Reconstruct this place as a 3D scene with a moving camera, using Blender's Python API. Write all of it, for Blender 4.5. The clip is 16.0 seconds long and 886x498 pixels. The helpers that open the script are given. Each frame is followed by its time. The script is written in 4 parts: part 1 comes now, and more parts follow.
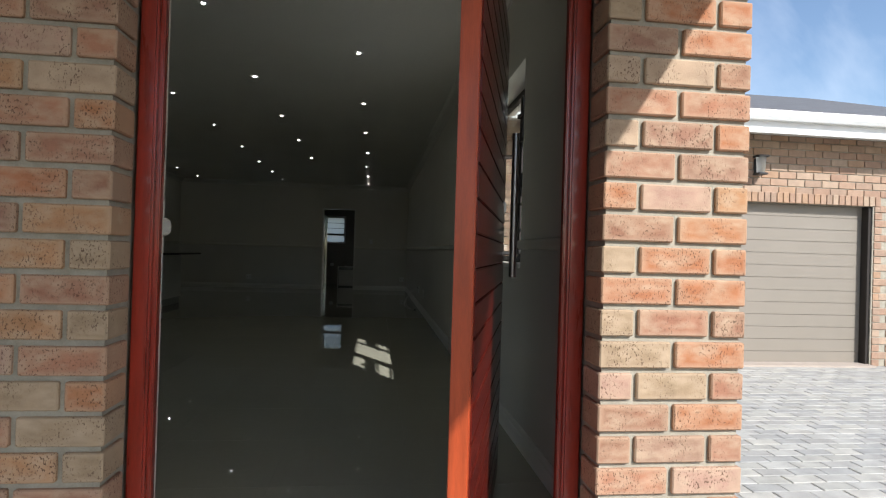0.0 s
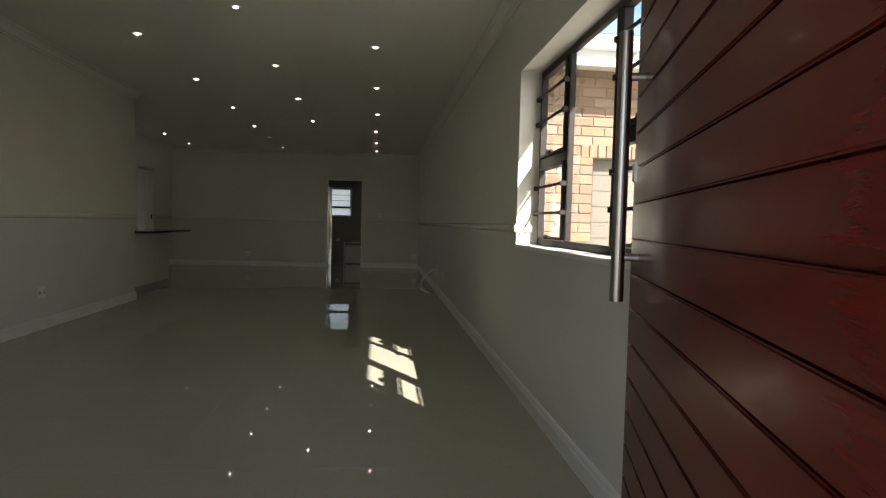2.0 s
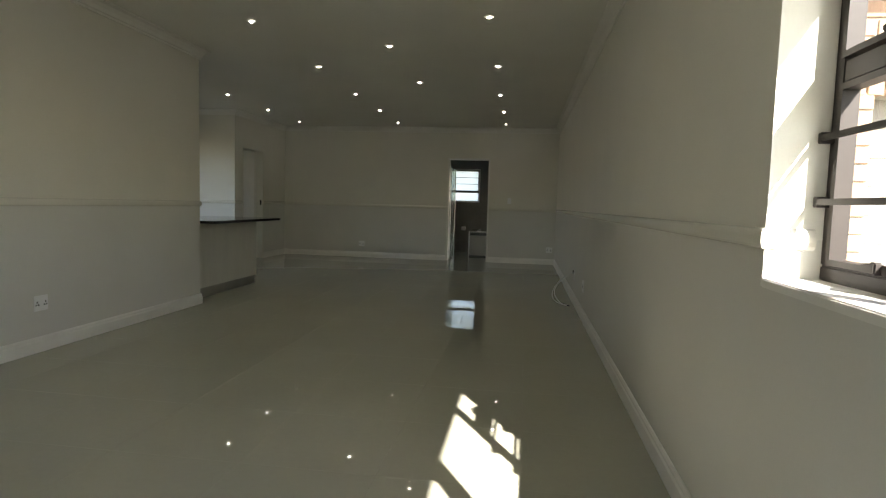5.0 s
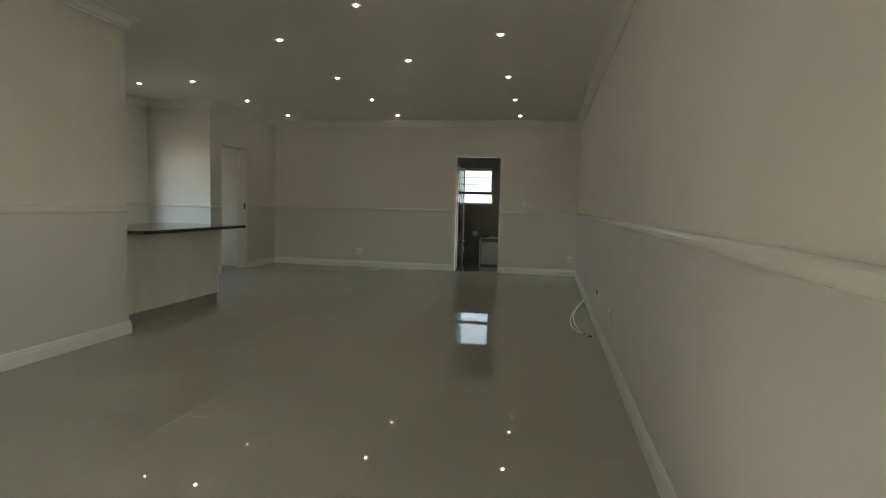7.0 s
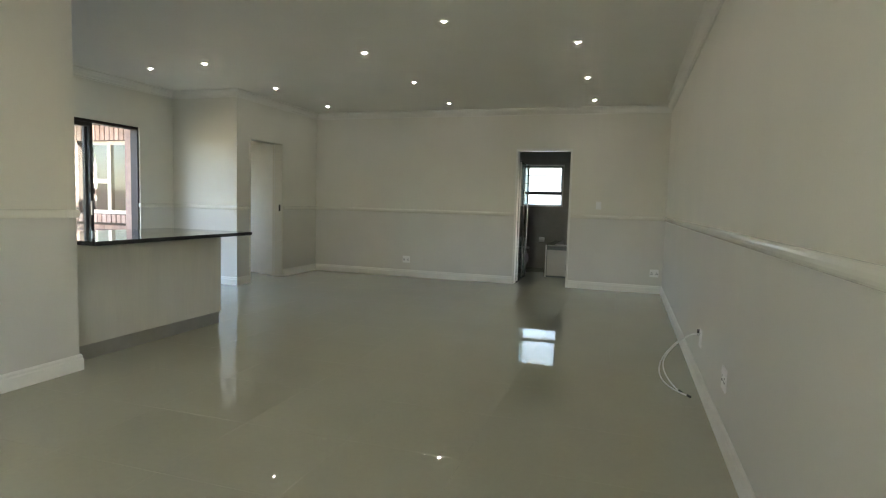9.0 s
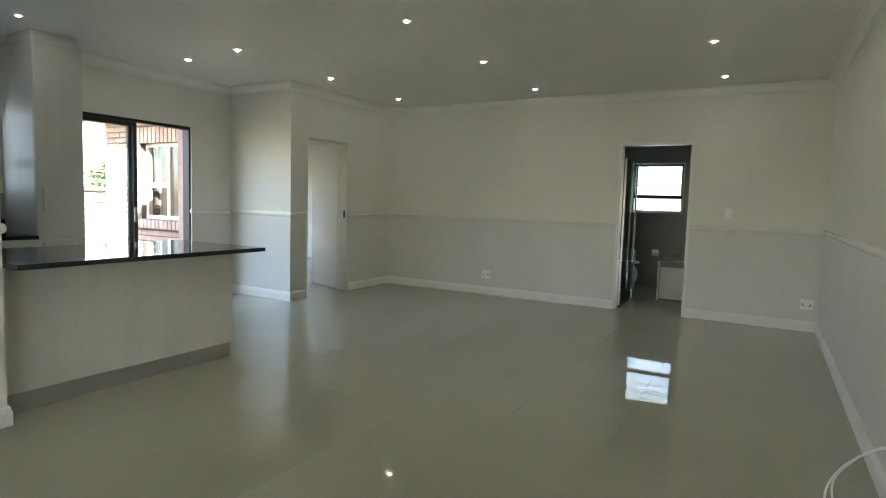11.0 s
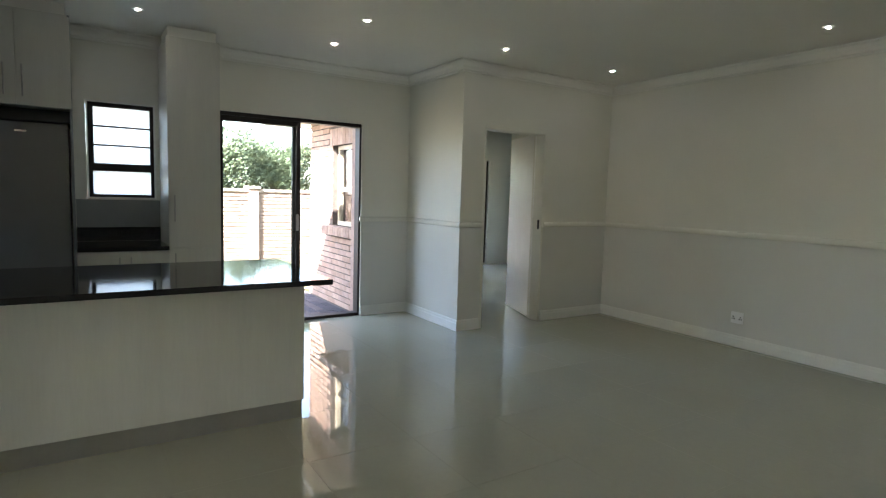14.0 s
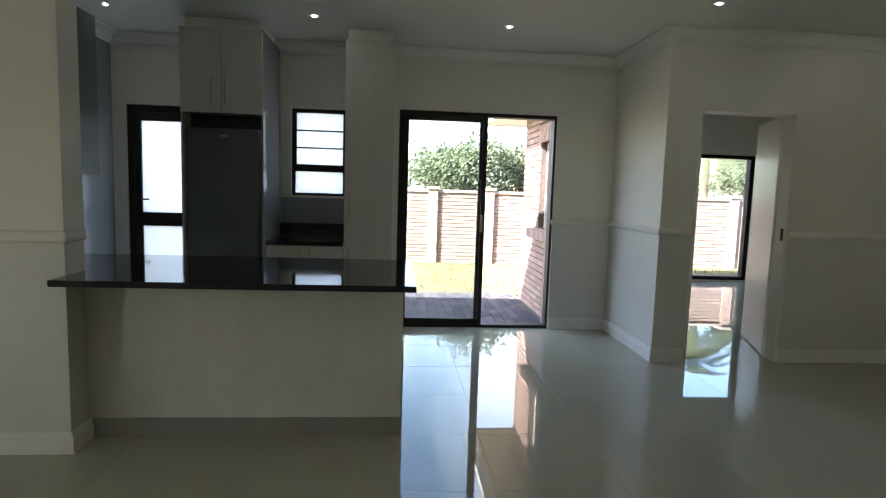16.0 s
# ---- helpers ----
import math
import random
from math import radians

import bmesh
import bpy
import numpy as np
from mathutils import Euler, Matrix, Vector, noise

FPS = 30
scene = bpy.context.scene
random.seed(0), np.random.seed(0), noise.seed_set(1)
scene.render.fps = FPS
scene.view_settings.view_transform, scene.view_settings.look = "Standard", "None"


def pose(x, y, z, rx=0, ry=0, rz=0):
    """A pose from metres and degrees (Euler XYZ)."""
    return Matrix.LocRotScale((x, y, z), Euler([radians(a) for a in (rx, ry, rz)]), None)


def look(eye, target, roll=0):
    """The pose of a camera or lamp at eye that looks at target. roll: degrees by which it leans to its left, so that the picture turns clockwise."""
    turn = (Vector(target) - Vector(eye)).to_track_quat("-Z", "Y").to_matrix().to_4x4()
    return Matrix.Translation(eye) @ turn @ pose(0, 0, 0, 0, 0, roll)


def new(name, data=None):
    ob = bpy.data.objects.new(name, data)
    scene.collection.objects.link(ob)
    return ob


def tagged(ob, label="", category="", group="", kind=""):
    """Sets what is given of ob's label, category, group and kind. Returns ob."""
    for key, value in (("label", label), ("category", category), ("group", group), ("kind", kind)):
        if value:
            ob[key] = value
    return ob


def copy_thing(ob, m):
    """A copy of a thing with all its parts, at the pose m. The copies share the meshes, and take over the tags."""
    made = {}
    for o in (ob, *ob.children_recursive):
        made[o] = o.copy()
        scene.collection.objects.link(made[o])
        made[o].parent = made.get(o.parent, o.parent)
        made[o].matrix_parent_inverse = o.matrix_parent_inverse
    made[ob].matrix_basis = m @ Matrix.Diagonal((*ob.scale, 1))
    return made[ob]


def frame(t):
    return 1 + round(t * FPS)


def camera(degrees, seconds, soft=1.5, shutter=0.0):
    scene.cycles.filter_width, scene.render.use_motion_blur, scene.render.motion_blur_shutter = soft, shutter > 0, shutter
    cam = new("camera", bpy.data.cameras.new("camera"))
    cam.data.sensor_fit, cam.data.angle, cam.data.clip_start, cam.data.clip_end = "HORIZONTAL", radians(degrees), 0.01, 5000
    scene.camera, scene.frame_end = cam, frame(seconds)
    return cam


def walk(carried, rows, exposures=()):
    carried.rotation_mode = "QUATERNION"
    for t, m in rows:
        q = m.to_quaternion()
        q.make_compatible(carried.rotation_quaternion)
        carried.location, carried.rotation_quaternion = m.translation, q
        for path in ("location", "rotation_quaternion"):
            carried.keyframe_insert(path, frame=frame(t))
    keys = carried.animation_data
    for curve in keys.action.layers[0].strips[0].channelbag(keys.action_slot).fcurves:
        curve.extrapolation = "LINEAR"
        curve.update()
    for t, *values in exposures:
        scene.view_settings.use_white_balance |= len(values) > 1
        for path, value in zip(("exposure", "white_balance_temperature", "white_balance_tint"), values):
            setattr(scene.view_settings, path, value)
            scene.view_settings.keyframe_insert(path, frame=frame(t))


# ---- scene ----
cam = camera(75.9, 16.0, soft=1.2)
PATH = [
    (0, (0.095, 0.274, 1.014), (0.328, 2.261, 1.027), 1.7),
    (0.5, (0.073, 0.566, 1.083), (0.304, 2.552, 1.077), 1.8),
    (1, (0.015, 0.869, 1.089), (0.242, 2.856, 1.057), 1.7),
    (1.5, (-0.003, 1.151, 1.087), (0.219, 3.138, 1.017), 1.7),
    (2, (-0.015, 1.466, 1.09), (0.204, 3.452, 1.0), 1.5),
    (2.5, (-0.032, 1.768, 1.076), (0.175, 3.754, 0.965), 1.6),
    (3, (-0.039, 2.1, 1.088), (0.082, 4.091, 0.947), 1.6),
    (3.5, (0.015, 2.446, 1.117), (-0.027, 4.439, 0.958), 1.6),
    (4, (0.097, 2.784, 1.133), (-0.1, 4.768, 0.974), 1.8),
    (4.2, (0.14, 2.948, 1.123), (-0.102, 4.927, 0.965), 2.0),
    (6.3, (0.361, 4.419, 1.179), (0.06, 6.39, 1.022), 1.5),
    (6.5, (0.39, 4.56, 1.182), (0.073, 6.529, 1.025), 1.5),
    (7, (0.359, 4.883, 1.175), (0.003, 6.845, 1.021), 1.5),
    (7.5, (0.323, 5.24, 1.181), (-0.084, 7.192, 1.024), 1.6),
    (8, (0.308, 5.576, 1.191), (-0.149, 7.517, 1.034), 1.6),
    (8.5, (0.35, 5.923, 1.189), (-0.185, 7.843, 1.031), 1.6),
    (9, (0.348, 6.289, 1.204), (-0.26, 8.188, 1.045), 1.6),
    (9.2, (0.363, 6.435, 1.2), (-0.28, 8.322, 1.045), 1.5),
    (11.5, (0.304, 8.058, 1.303), (-0.761, 9.742, 1.129), 1.8),
    (12, (0.259, 8.404, 1.321), (-0.884, 10.035, 1.141), 1.8),
    (12.5, (0.272, 8.786, 1.329), (-0.969, 10.344, 1.149), 1.8),
    (13, (0.161, 9.106, 1.337), (-1.2, 10.56, 1.154), 1.8),
    (13.5, (0.011, 9.396, 1.355), (-1.51, 10.68, 1.167), 1.7),
    (14, (-0.079, 9.674, 1.373), (-1.755, 10.749, 1.18), 1.7),
    (14.5, (-0.189, 9.903, 1.332), (-1.989, 10.755, 1.145), 1.8),
    (15, (-0.284, 10.154, 1.343), (-2.178, 10.765, 1.146), 2.0),
    (15.5, (-0.351, 10.411, 1.35), (-2.307, 10.779, 1.15), 1.9),
    (16, (-0.332, 10.732, 1.349), (-2.314, 10.901, 1.143), 1.8),
]
EXPOSURES = [(0.0, 0.45, 6200, 10), (0.5, 0.7, 6250, 10), (1.0, 0.98, 6500, 11), (1.5, 1.35, 6700, 12), (2.0, 1.72, 6800, 13), (3.5, 2.45, 6750, 11),
             (7.0, 3.27, 6800, 12), (9.0, 4.08, 6450, 11), (12.0, 4.15, 6250, 11), (14.0, 3.8, 6250, 12), (16.0, 3.28, 6250, 14)]
walk(cam, [(t, look(eye, target, roll)) for t, eye, target, roll in PATH], EXPOSURES)

# ---- light ----
SUN_TRAVEL = Vector((-0.64, 1.135, -1.0)).normalized()
sun_from = -SUN_TRAVEL
world = bpy.data.worlds.new("sky")
scene.world = world
world.use_nodes = True
wn = world.node_tree
sky = wn.nodes.new("ShaderNodeTexSky")
sky.sky_type = "NISHITA"
sky.sun_disc = False
sky.sun_elevation = math.asin(sun_from.z)
sky.sun_rotation = math.atan2(sun_from.x, sun_from.y)
sky.dust_density = 1.0
direction = wn.nodes.new("ShaderNodeTexCoord")
drawn = wn.nodes.new("ShaderNodeMapping")
drawn.inputs["Rotation"].default_value = (0.3, 0.5, 0.9)
drawn.inputs["Scale"].default_value = (2.2, 5.0, 3.0)
wn.links.new(direction.outputs["Generated"], drawn.inputs[0])
wisps = wn.nodes.new("ShaderNodeTexNoise")
wisps.inputs["Scale"].default_value = 1.3
wisps.inputs["Detail"].default_value = 7
wisps.inputs["Distortion"].default_value = 0.6
wn.links.new(drawn.outputs[0], wisps.inputs[0])
veil = wn.nodes.new("ShaderNodeMapRange")
veil.inputs[1].default_value, veil.inputs[2].default_value = 0.42, 0.78
veil.inputs[3].default_value, veil.inputs[4].default_value = 0.0, 0.42
wn.links.new(wisps.outputs[0], veil.inputs[0])
cloud = wn.nodes.new("ShaderNodeMix")
cloud.data_type = "RGBA"
cloud.inputs[7].default_value = (7.8, 8.1, 8.6, 1)
wn.links.new(veil.outputs[0], cloud.inputs[0])
wn.links.new(sky.outputs[0], cloud.inputs[6])
wn.links.new(cloud.outputs[2], wn.nodes["Background"].inputs[0])
wn.nodes["Background"].inputs[1].default_value = 0.14
sun = new("sun", bpy.data.lights.new("sun", "SUN"))
sun.data.energy = 5.0
sun.data.angle = radians(0.53)
sun.data.color = (1.0, 0.965, 0.915)
sun.matrix_world = look((20, -30, 30), Vector((20, -30, 30)) + SUN_TRAVEL)


# ---- materials ----
def material(name, colour, rough=0.6, metal=0.0, vary=0.08, scale=6.0, fine=80.0, bump=0.05, spec=0.5, coat=0.0,
             emit=None, random_hue=None, stretch=(1, 1, 1), transmission=0.0, rough_vary=0.1):
    """A surface with grain and larger stains; random_hue: colours picked piece by piece."""
    m = bpy.data.materials.new(name)
    m.use_nodes = True
    t = m.node_tree
    b = t.nodes["Principled BSDF"]
    b.inputs["Metallic"].default_value = metal
    b.inputs["Specular IOR Level"].default_value = spec
    b.inputs["Coat Weight"].default_value = coat
    b.inputs["Coat Roughness"].default_value = 0.08
    b.inputs["Transmission Weight"].default_value = transmission
    geo = t.nodes.new("ShaderNodeNewGeometry")
    mapping = t.nodes.new("ShaderNodeMapping")
    mapping.inputs["Scale"].default_value = stretch
    t.links.new(geo.outputs["Position"], mapping.inputs[0])
    big = t.nodes.new("ShaderNodeTexNoise")
    big.inputs["Scale"].default_value = scale
    big.inputs["Detail"].default_value = 5
    small = t.nodes.new("ShaderNodeTexNoise")
    small.inputs["Scale"].default_value = fine
    small.inputs["Detail"].default_value = 3
    t.links.new(mapping.outputs[0], big.inputs[0])
    t.links.new(mapping.outputs[0], small.inputs[0])
    both = t.nodes.new("ShaderNodeMath")
    both.operation = "MULTIPLY_ADD"
    t.links.new(small.outputs[0], both.inputs[0])
    both.inputs[1].default_value = 0.45
    t.links.new(big.outputs[0], both.inputs[2])
    span = t.nodes.new("ShaderNodeMapRange")
    t.links.new(both.outputs[0], span.inputs[0])
    span.inputs[1].default_value, span.inputs[2].default_value = 0.45, 1.0
    span.inputs[3].default_value, span.inputs[4].default_value = 1 - vary, 1 + vary
    tint = t.nodes.new("ShaderNodeMix")
    tint.data_type, tint.blend_type = "RGBA", "MULTIPLY"
    tint.inputs[0].default_value = 1.0
    if random_hue:
        info = t.nodes.new("ShaderNodeObjectInfo")
        island = t.nodes.new("ShaderNodeNewGeometry")
        add = t.nodes.new("ShaderNodeMath")
        add.operation = "ADD"
        t.links.new(info.outputs["Random"], add.inputs[0])
        t.links.new(island.outputs["Random Per Island"], add.inputs[1])
        wrap = t.nodes.new("ShaderNodeMath")
        wrap.operation = "FRACT"
        t.links.new(add.outputs[0], wrap.inputs[0])
        ramp = t.nodes.new("ShaderNodeValToRGB")
        ramp.color_ramp.interpolation = "CONSTANT"
        while len(ramp.color_ramp.elements) < len(random_hue):
            ramp.color_ramp.elements.new(0.5)
        for i, c in enumerate(random_hue):
            ramp.color_ramp.elements[i].position = i / len(random_hue)
            ramp.color_ramp.elements[i].color = (*c, 1)
        t.links.new(wrap.outputs[0], ramp.inputs[0])
        t.links.new(ramp.outputs[0], tint.inputs[6])
    else:
        tint.inputs[6].default_value = (*colour, 1)
    t.links.new(span.outputs[0], tint.inputs[7])
    t.links.new(tint.outputs[2], b.inputs["Base Color"])
    r = t.nodes.new("ShaderNodeMapRange")
    t.links.new(big.outputs[0], r.inputs[0])
    r.inputs[3].default_value = max(0.0, rough * (1 - rough_vary))
    r.inputs[4].default_value = min(1.0, rough * (1 + rough_vary))
    t.links.new(r.outputs[0], b.inputs["Roughness"])
    if bump:
        bp = t.nodes.new("ShaderNodeBump")
        bp.inputs["Strength"].default_value = bump
        bp.inputs["Distance"].default_value = 0.004
        t.links.new(both.outputs[0], bp.inputs["Height"])
        t.links.new(bp.outputs[0], b.inputs["Normal"])
    if emit:
        b.inputs["Emission Color"].default_value = (*emit[:3], 1)
        b.inputs["Emission Strength"].default_value = emit[3]
    return m


def glass_material(name, tint, rough=0.0, mirror=0.9):
    """Thin window glass: clear with a mirror share that grows with the angle."""
    m = bpy.data.materials.new(name)
    m.use_nodes = True
    t = m.node_tree
    t.nodes.remove(t.nodes["Principled BSDF"])
    out = t.nodes["Material Output"]
    clear = t.nodes.new("ShaderNodeBsdfTransparent")
    clear.inputs[0].default_value = (*tint, 1)
    gloss = t.nodes.new("ShaderNodeBsdfGlossy")
    gloss.inputs["Roughness"].default_value = rough
    fac = t.nodes.new("ShaderNodeLayerWeight")
    fac.inputs[0].default_value = 0.5
    power = t.nodes.new("ShaderNodeMath")
    power.operation = "POWER"
    power.inputs[1].default_value = 5.0
    t.links.new(fac.outputs["Facing"], power.inputs[0])
    share = t.nodes.new("ShaderNodeMath")
    share.operation = "MULTIPLY_ADD"
    share.inputs[1].default_value, share.inputs[2].default_value = mirror, 0.035
    t.links.new(power.outputs[0], share.inputs[0])
    mix = t.nodes.new("ShaderNodeMixShader")
    t.links.new(share.outputs[0], mix.inputs[0])
    t.links.new(clear.outputs[0], mix.inputs[1])
    t.links.new(gloss.outputs[0], mix.inputs[2])
    t.links.new(mix.outputs[0], out.inputs[0])
    return m


def frosted_material(name, colour):
    """Obscure glass: lets light through scattered."""
    m = bpy.data.materials.new(name)
    m.use_nodes = True
    t = m.node_tree
    t.nodes.remove(t.nodes["Principled BSDF"])
    out = t.nodes["Material Output"]
    tr = t.nodes.new("ShaderNodeBsdfTranslucent")
    tr.inputs[0].default_value = (*colour, 1)
    tp = t.nodes.new("ShaderNodeBsdfTransparent")
    tp.inputs[0].default_value = (*colour, 1)
    mix = t.nodes.new("ShaderNodeMixShader")
    mix.inputs[0].default_value = 0.25
    t.links.new(tr.outputs[0], mix.inputs[1])
    t.links.new(tp.outputs[0], mix.inputs[2])
    gl = t.nodes.new("ShaderNodeBsdfGlossy")
    gl.inputs["Roughness"].default_value = 0.1
    mix2 = t.nodes.new("ShaderNodeMixShader")
    mix2.inputs[0].default_value = 0.05
    t.links.new(mix.outputs[0], mix2.inputs[1])
    t.links.new(gl.outputs[0], mix2.inputs[2])
    t.links.new(mix2.outputs[0], out.inputs[0])
    return m


BRICKS = [(0.36, 0.150, 0.074), (0.28, 0.145, 0.092), (0.38, 0.175, 0.088), (0.38, 0.27, 0.185), (0.27, 0.155, 0.108), (0.37, 0.155, 0.08),
          (0.38, 0.235, 0.175), (0.38, 0.20, 0.10), (0.28, 0.15, 0.102), (0.30, 0.215, 0.135), (0.35, 0.165, 0.10), (0.31, 0.15, 0.095)]



def brick_material(name, hues):
    """Face brick: piece colours, a crisp pale rubbed border, cloudy firing marks and torn iron pits."""
    m = material(name, (0.4, 0.28, 0.2), 0.88, vary=0.16, scale=14, fine=260, bump=0.35, random_hue=hues, spec=0.2)
    t = m.node_tree
    bsdf = t.nodes["Principled BSDF"]
    base = bsdf.inputs["Base Color"].links[0].from_socket
    tc = t.nodes.new("ShaderNodeTexCoord")
    geo = t.nodes.new("ShaderNodeNewGeometry")

    def noise(scale, detail, stretch=(1, 1, 1)):
        mp = t.nodes.new("ShaderNodeMapping")
        mp.inputs["Scale"].default_value = stretch
        t.links.new(geo.outputs["Position"], mp.inputs[0])
        n = t.nodes.new("ShaderNodeTexNoise")
        n.inputs["Scale"].default_value = scale
        n.inputs["Detail"].default_value = detail
        t.links.new(mp.outputs[0], n.inputs[0])
        return n.outputs[0]

    def span(value, a, z, lo=0.0, hi=1.0):
        r = t.nodes.new("ShaderNodeMapRange")
        r.inputs[1].default_value, r.inputs[2].default_value = a, z
        r.inputs[3].default_value, r.inputs[4].default_value = lo, hi
        t.links.new(value, r.inputs[0])
        return r.outputs[0]

    def calc(op, a, z):
        n = t.nodes.new("ShaderNodeMath")
        n.operation = op
        for k, v in enumerate((a, z)):
            if isinstance(v, float):
                n.inputs[k].default_value = v
            else:
                t.links.new(v, n.inputs[k])
        return n.outputs[0]

    away = t.nodes.new("ShaderNodeVectorMath")
    away.operation = "SUBTRACT"
    away.inputs[1].default_value = (0.5, 0.5, 0.5)
    t.links.new(tc.outputs["Generated"], away.inputs[0])
    mag = t.nodes.new("ShaderNodeVectorMath")
    mag.operation = "ABSOLUTE"
    t.links.new(away.outputs[0], mag.inputs[0])
    sep = t.nodes.new("ShaderNodeSeparateXYZ")
    t.links.new(mag.outputs[0], sep.inputs[0])
    shake = calc("MULTIPLY", calc("SUBTRACT", noise(34, 4), 0.5), 0.22)
    edge = calc("MAXIMUM", span(calc("ADD", sep.outputs["X"], calc("MULTIPLY", shake, 0.45)), 0.36, 0.47), span(calc("ADD", sep.outputs["Z"], shake), 0.24, 0.44))
    blotch = span(noise(13, 5, (1, 1, 1.8)), 0.40, 0.70, 0.0, 0.68)
    amount = calc("MAXIMUM", calc("MULTIPLY", edge, 0.42), blotch)
    pale = t.nodes.new("ShaderNodeMix")
    pale.data_type = "RGBA"
    t.links.new(amount, pale.inputs[0])
    t.links.new(base, pale.inputs[6])
    pale.inputs[7].default_value = (0.49, 0.37, 0.255, 1)
    pits = span(noise(230, 2, (1, 1, 0.55)), 0.585, 0.645)
    where = span(noise(11, 2), 0.38, 0.58)
    hole = calc("MULTIPLY", pits, where)
    speck = t.nodes.new("ShaderNodeMix")
    speck.data_type = "RGBA"
    t.links.new(calc("MULTIPLY", hole, 0.75), speck.inputs[0])
    t.links.new(pale.outputs[2], speck.inputs[6])
    speck.inputs[7].default_value = (0.10, 0.055, 0.035, 1)
    t.links.new(speck.outputs[2], bsdf.inputs["Base Color"])
    old = bsdf.inputs["Normal"].links[0].from_node
    dent = t.nodes.new("ShaderNodeBump")
    dent.inputs["Strength"].default_value = 0.7
    dent.inputs["Distance"].default_value = 0.004
    dent.invert = True
    t.links.new(hole, dent.inputs["Height"])
    t.links.new(old.outputs[0], dent.inputs["Normal"])
    t.links.new(dent.outputs[0], bsdf.inputs["Normal"])
    return m


M_BRICK = brick_material("face_brick", BRICKS)
M_BRICK_FAR = material("garage_brick", (0.36, 0.2, 0.12), 0.85, vary=0.2, scale=12, fine=90, bump=0.3, spec=0.25,
                       random_hue=[(0.35, 0.235, 0.165), (0.31, 0.20, 0.14), (0.37, 0.27, 0.195), (0.31, 0.215, 0.155), (0.35, 0.225, 0.145)])
M_BRICK_BROWN = material("wing_brick", (0.3, 0.17, 0.12), 0.85, vary=0.2, scale=12, fine=90, bump=0.3, spec=0.25,
                         random_hue=[(0.33, 0.225, 0.175), (0.29, 0.195, 0.15), (0.36, 0.25, 0.195), (0.30, 0.21, 0.17)])
M_MORTAR = material("mortar", (0.33, 0.30, 0.24), 0.95, vary=0.2, scale=18, fine=220, bump=0.5, spec=0.2)
M_TANFRAME = material("tan_window_paint", (0.46, 0.39, 0.29), 0.4, vary=0.06, scale=3, fine=60, bump=0.02)
M_JOINT = material("brown_mortar", (0.20, 0.14, 0.11), 0.95, vary=0.2, scale=18, fine=220, bump=0.5, spec=0.2)
M_MORTAR_DARK = material("raked_mortar", (0.10, 0.08, 0.07), 0.95, vary=0.2, scale=18, fine=220, bump=0.5, spec=0.2)
M_WALL = material("wall_paint_upper", (0.76, 0.742, 0.652), 0.5, vary=0.035, scale=1.6, fine=140, bump=0.08, spec=0.35)
M_WALL_LOW = material("wall_paint_lower", (0.68, 0.668, 0.612), 0.42, vary=0.035, scale=1.6, fine=140, bump=0.08, spec=0.4)
M_CEIL = material("ceiling_paint", (0.82, 0.808, 0.74), 0.8, vary=0.03, scale=1.2, fine=60, bump=0.05, spec=0.2)
M_DADO = material("dado_enamel", (0.76, 0.742, 0.652), 0.2, vary=0.03, scale=1.6, fine=140, bump=0.04, spec=0.5)
M_TRIM = material("white_trim", (0.81, 0.80, 0.745), 0.3, vary=0.04, scale=5, fine=60, bump=0.03)
M_TILE = material("porcelain", (0.43, 0.42, 0.33), 0.0105, vary=0.04, scale=1.1, fine=30, bump=0.0, spec=0.62, rough_vary=0.1)
M_GROUT = material("grout", (0.36, 0.35, 0.28), 0.9, vary=0.1, bump=0.1)
M_REDWOOD = material("red_stained_wood", (0.25, 0.022, 0.010), 0.28, vary=0.35, scale=3, fine=40, bump=0.08, stretch=(14, 14, 1.2), coat=0.4)
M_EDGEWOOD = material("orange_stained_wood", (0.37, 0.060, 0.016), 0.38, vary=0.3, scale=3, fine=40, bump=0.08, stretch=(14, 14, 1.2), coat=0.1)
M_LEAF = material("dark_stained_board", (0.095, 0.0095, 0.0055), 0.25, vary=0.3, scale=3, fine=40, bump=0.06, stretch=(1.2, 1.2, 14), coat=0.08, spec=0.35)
M_STEEL = material("brushed_steel", (0.46, 0.44, 0.42), 0.3, metal=1.0, vary=0.06, fine=120, bump=0.02)
M_CHROME = material("chrome", (0.75, 0.75, 0.75), 0.1, metal=1.0, vary=0.02, bump=0.0)
M_BRONZE = material("bronze_aluminium", (0.026, 0.021, 0.018), 0.55, metal=0.0, spec=0.3, vary=0.12, scale=8, fine=60, bump=0.02)
M_GLASS = glass_material("window_glass", (0.93, 0.95, 0.94))
M_SHOWER = glass_material("shower_glass", (0.62, 0.69, 0.66), 0.05, 0.2)
M_FROST = frosted_material("obscure_glass", (0.74, 0.76, 0.76))
M_GARAGE = material("garage_door_paint", (0.225, 0.196, 0.16), 0.45, vary=0.04, scale=3, fine=50, bump=0.06)
M_GUTTER = material("white_aluminium", (0.80, 0.80, 0.78), 0.35, vary=0.04, scale=4, bump=0.02)
M_ROOF = material("roof_tile", (0.11, 0.11, 0.115), 0.8, vary=0.25, scale=6, fine=60, bump=0.3)
M_SOFFIT = material("soffit_board", (0.72, 0.70, 0.64), 0.6, vary=0.05, scale=2, bump=0.03)
M_GRANITE = material("black_granite", (0.012, 0.012, 0.013), 0.06, vary=0.6, scale=60, fine=400, bump=0.0, spec=0.6)
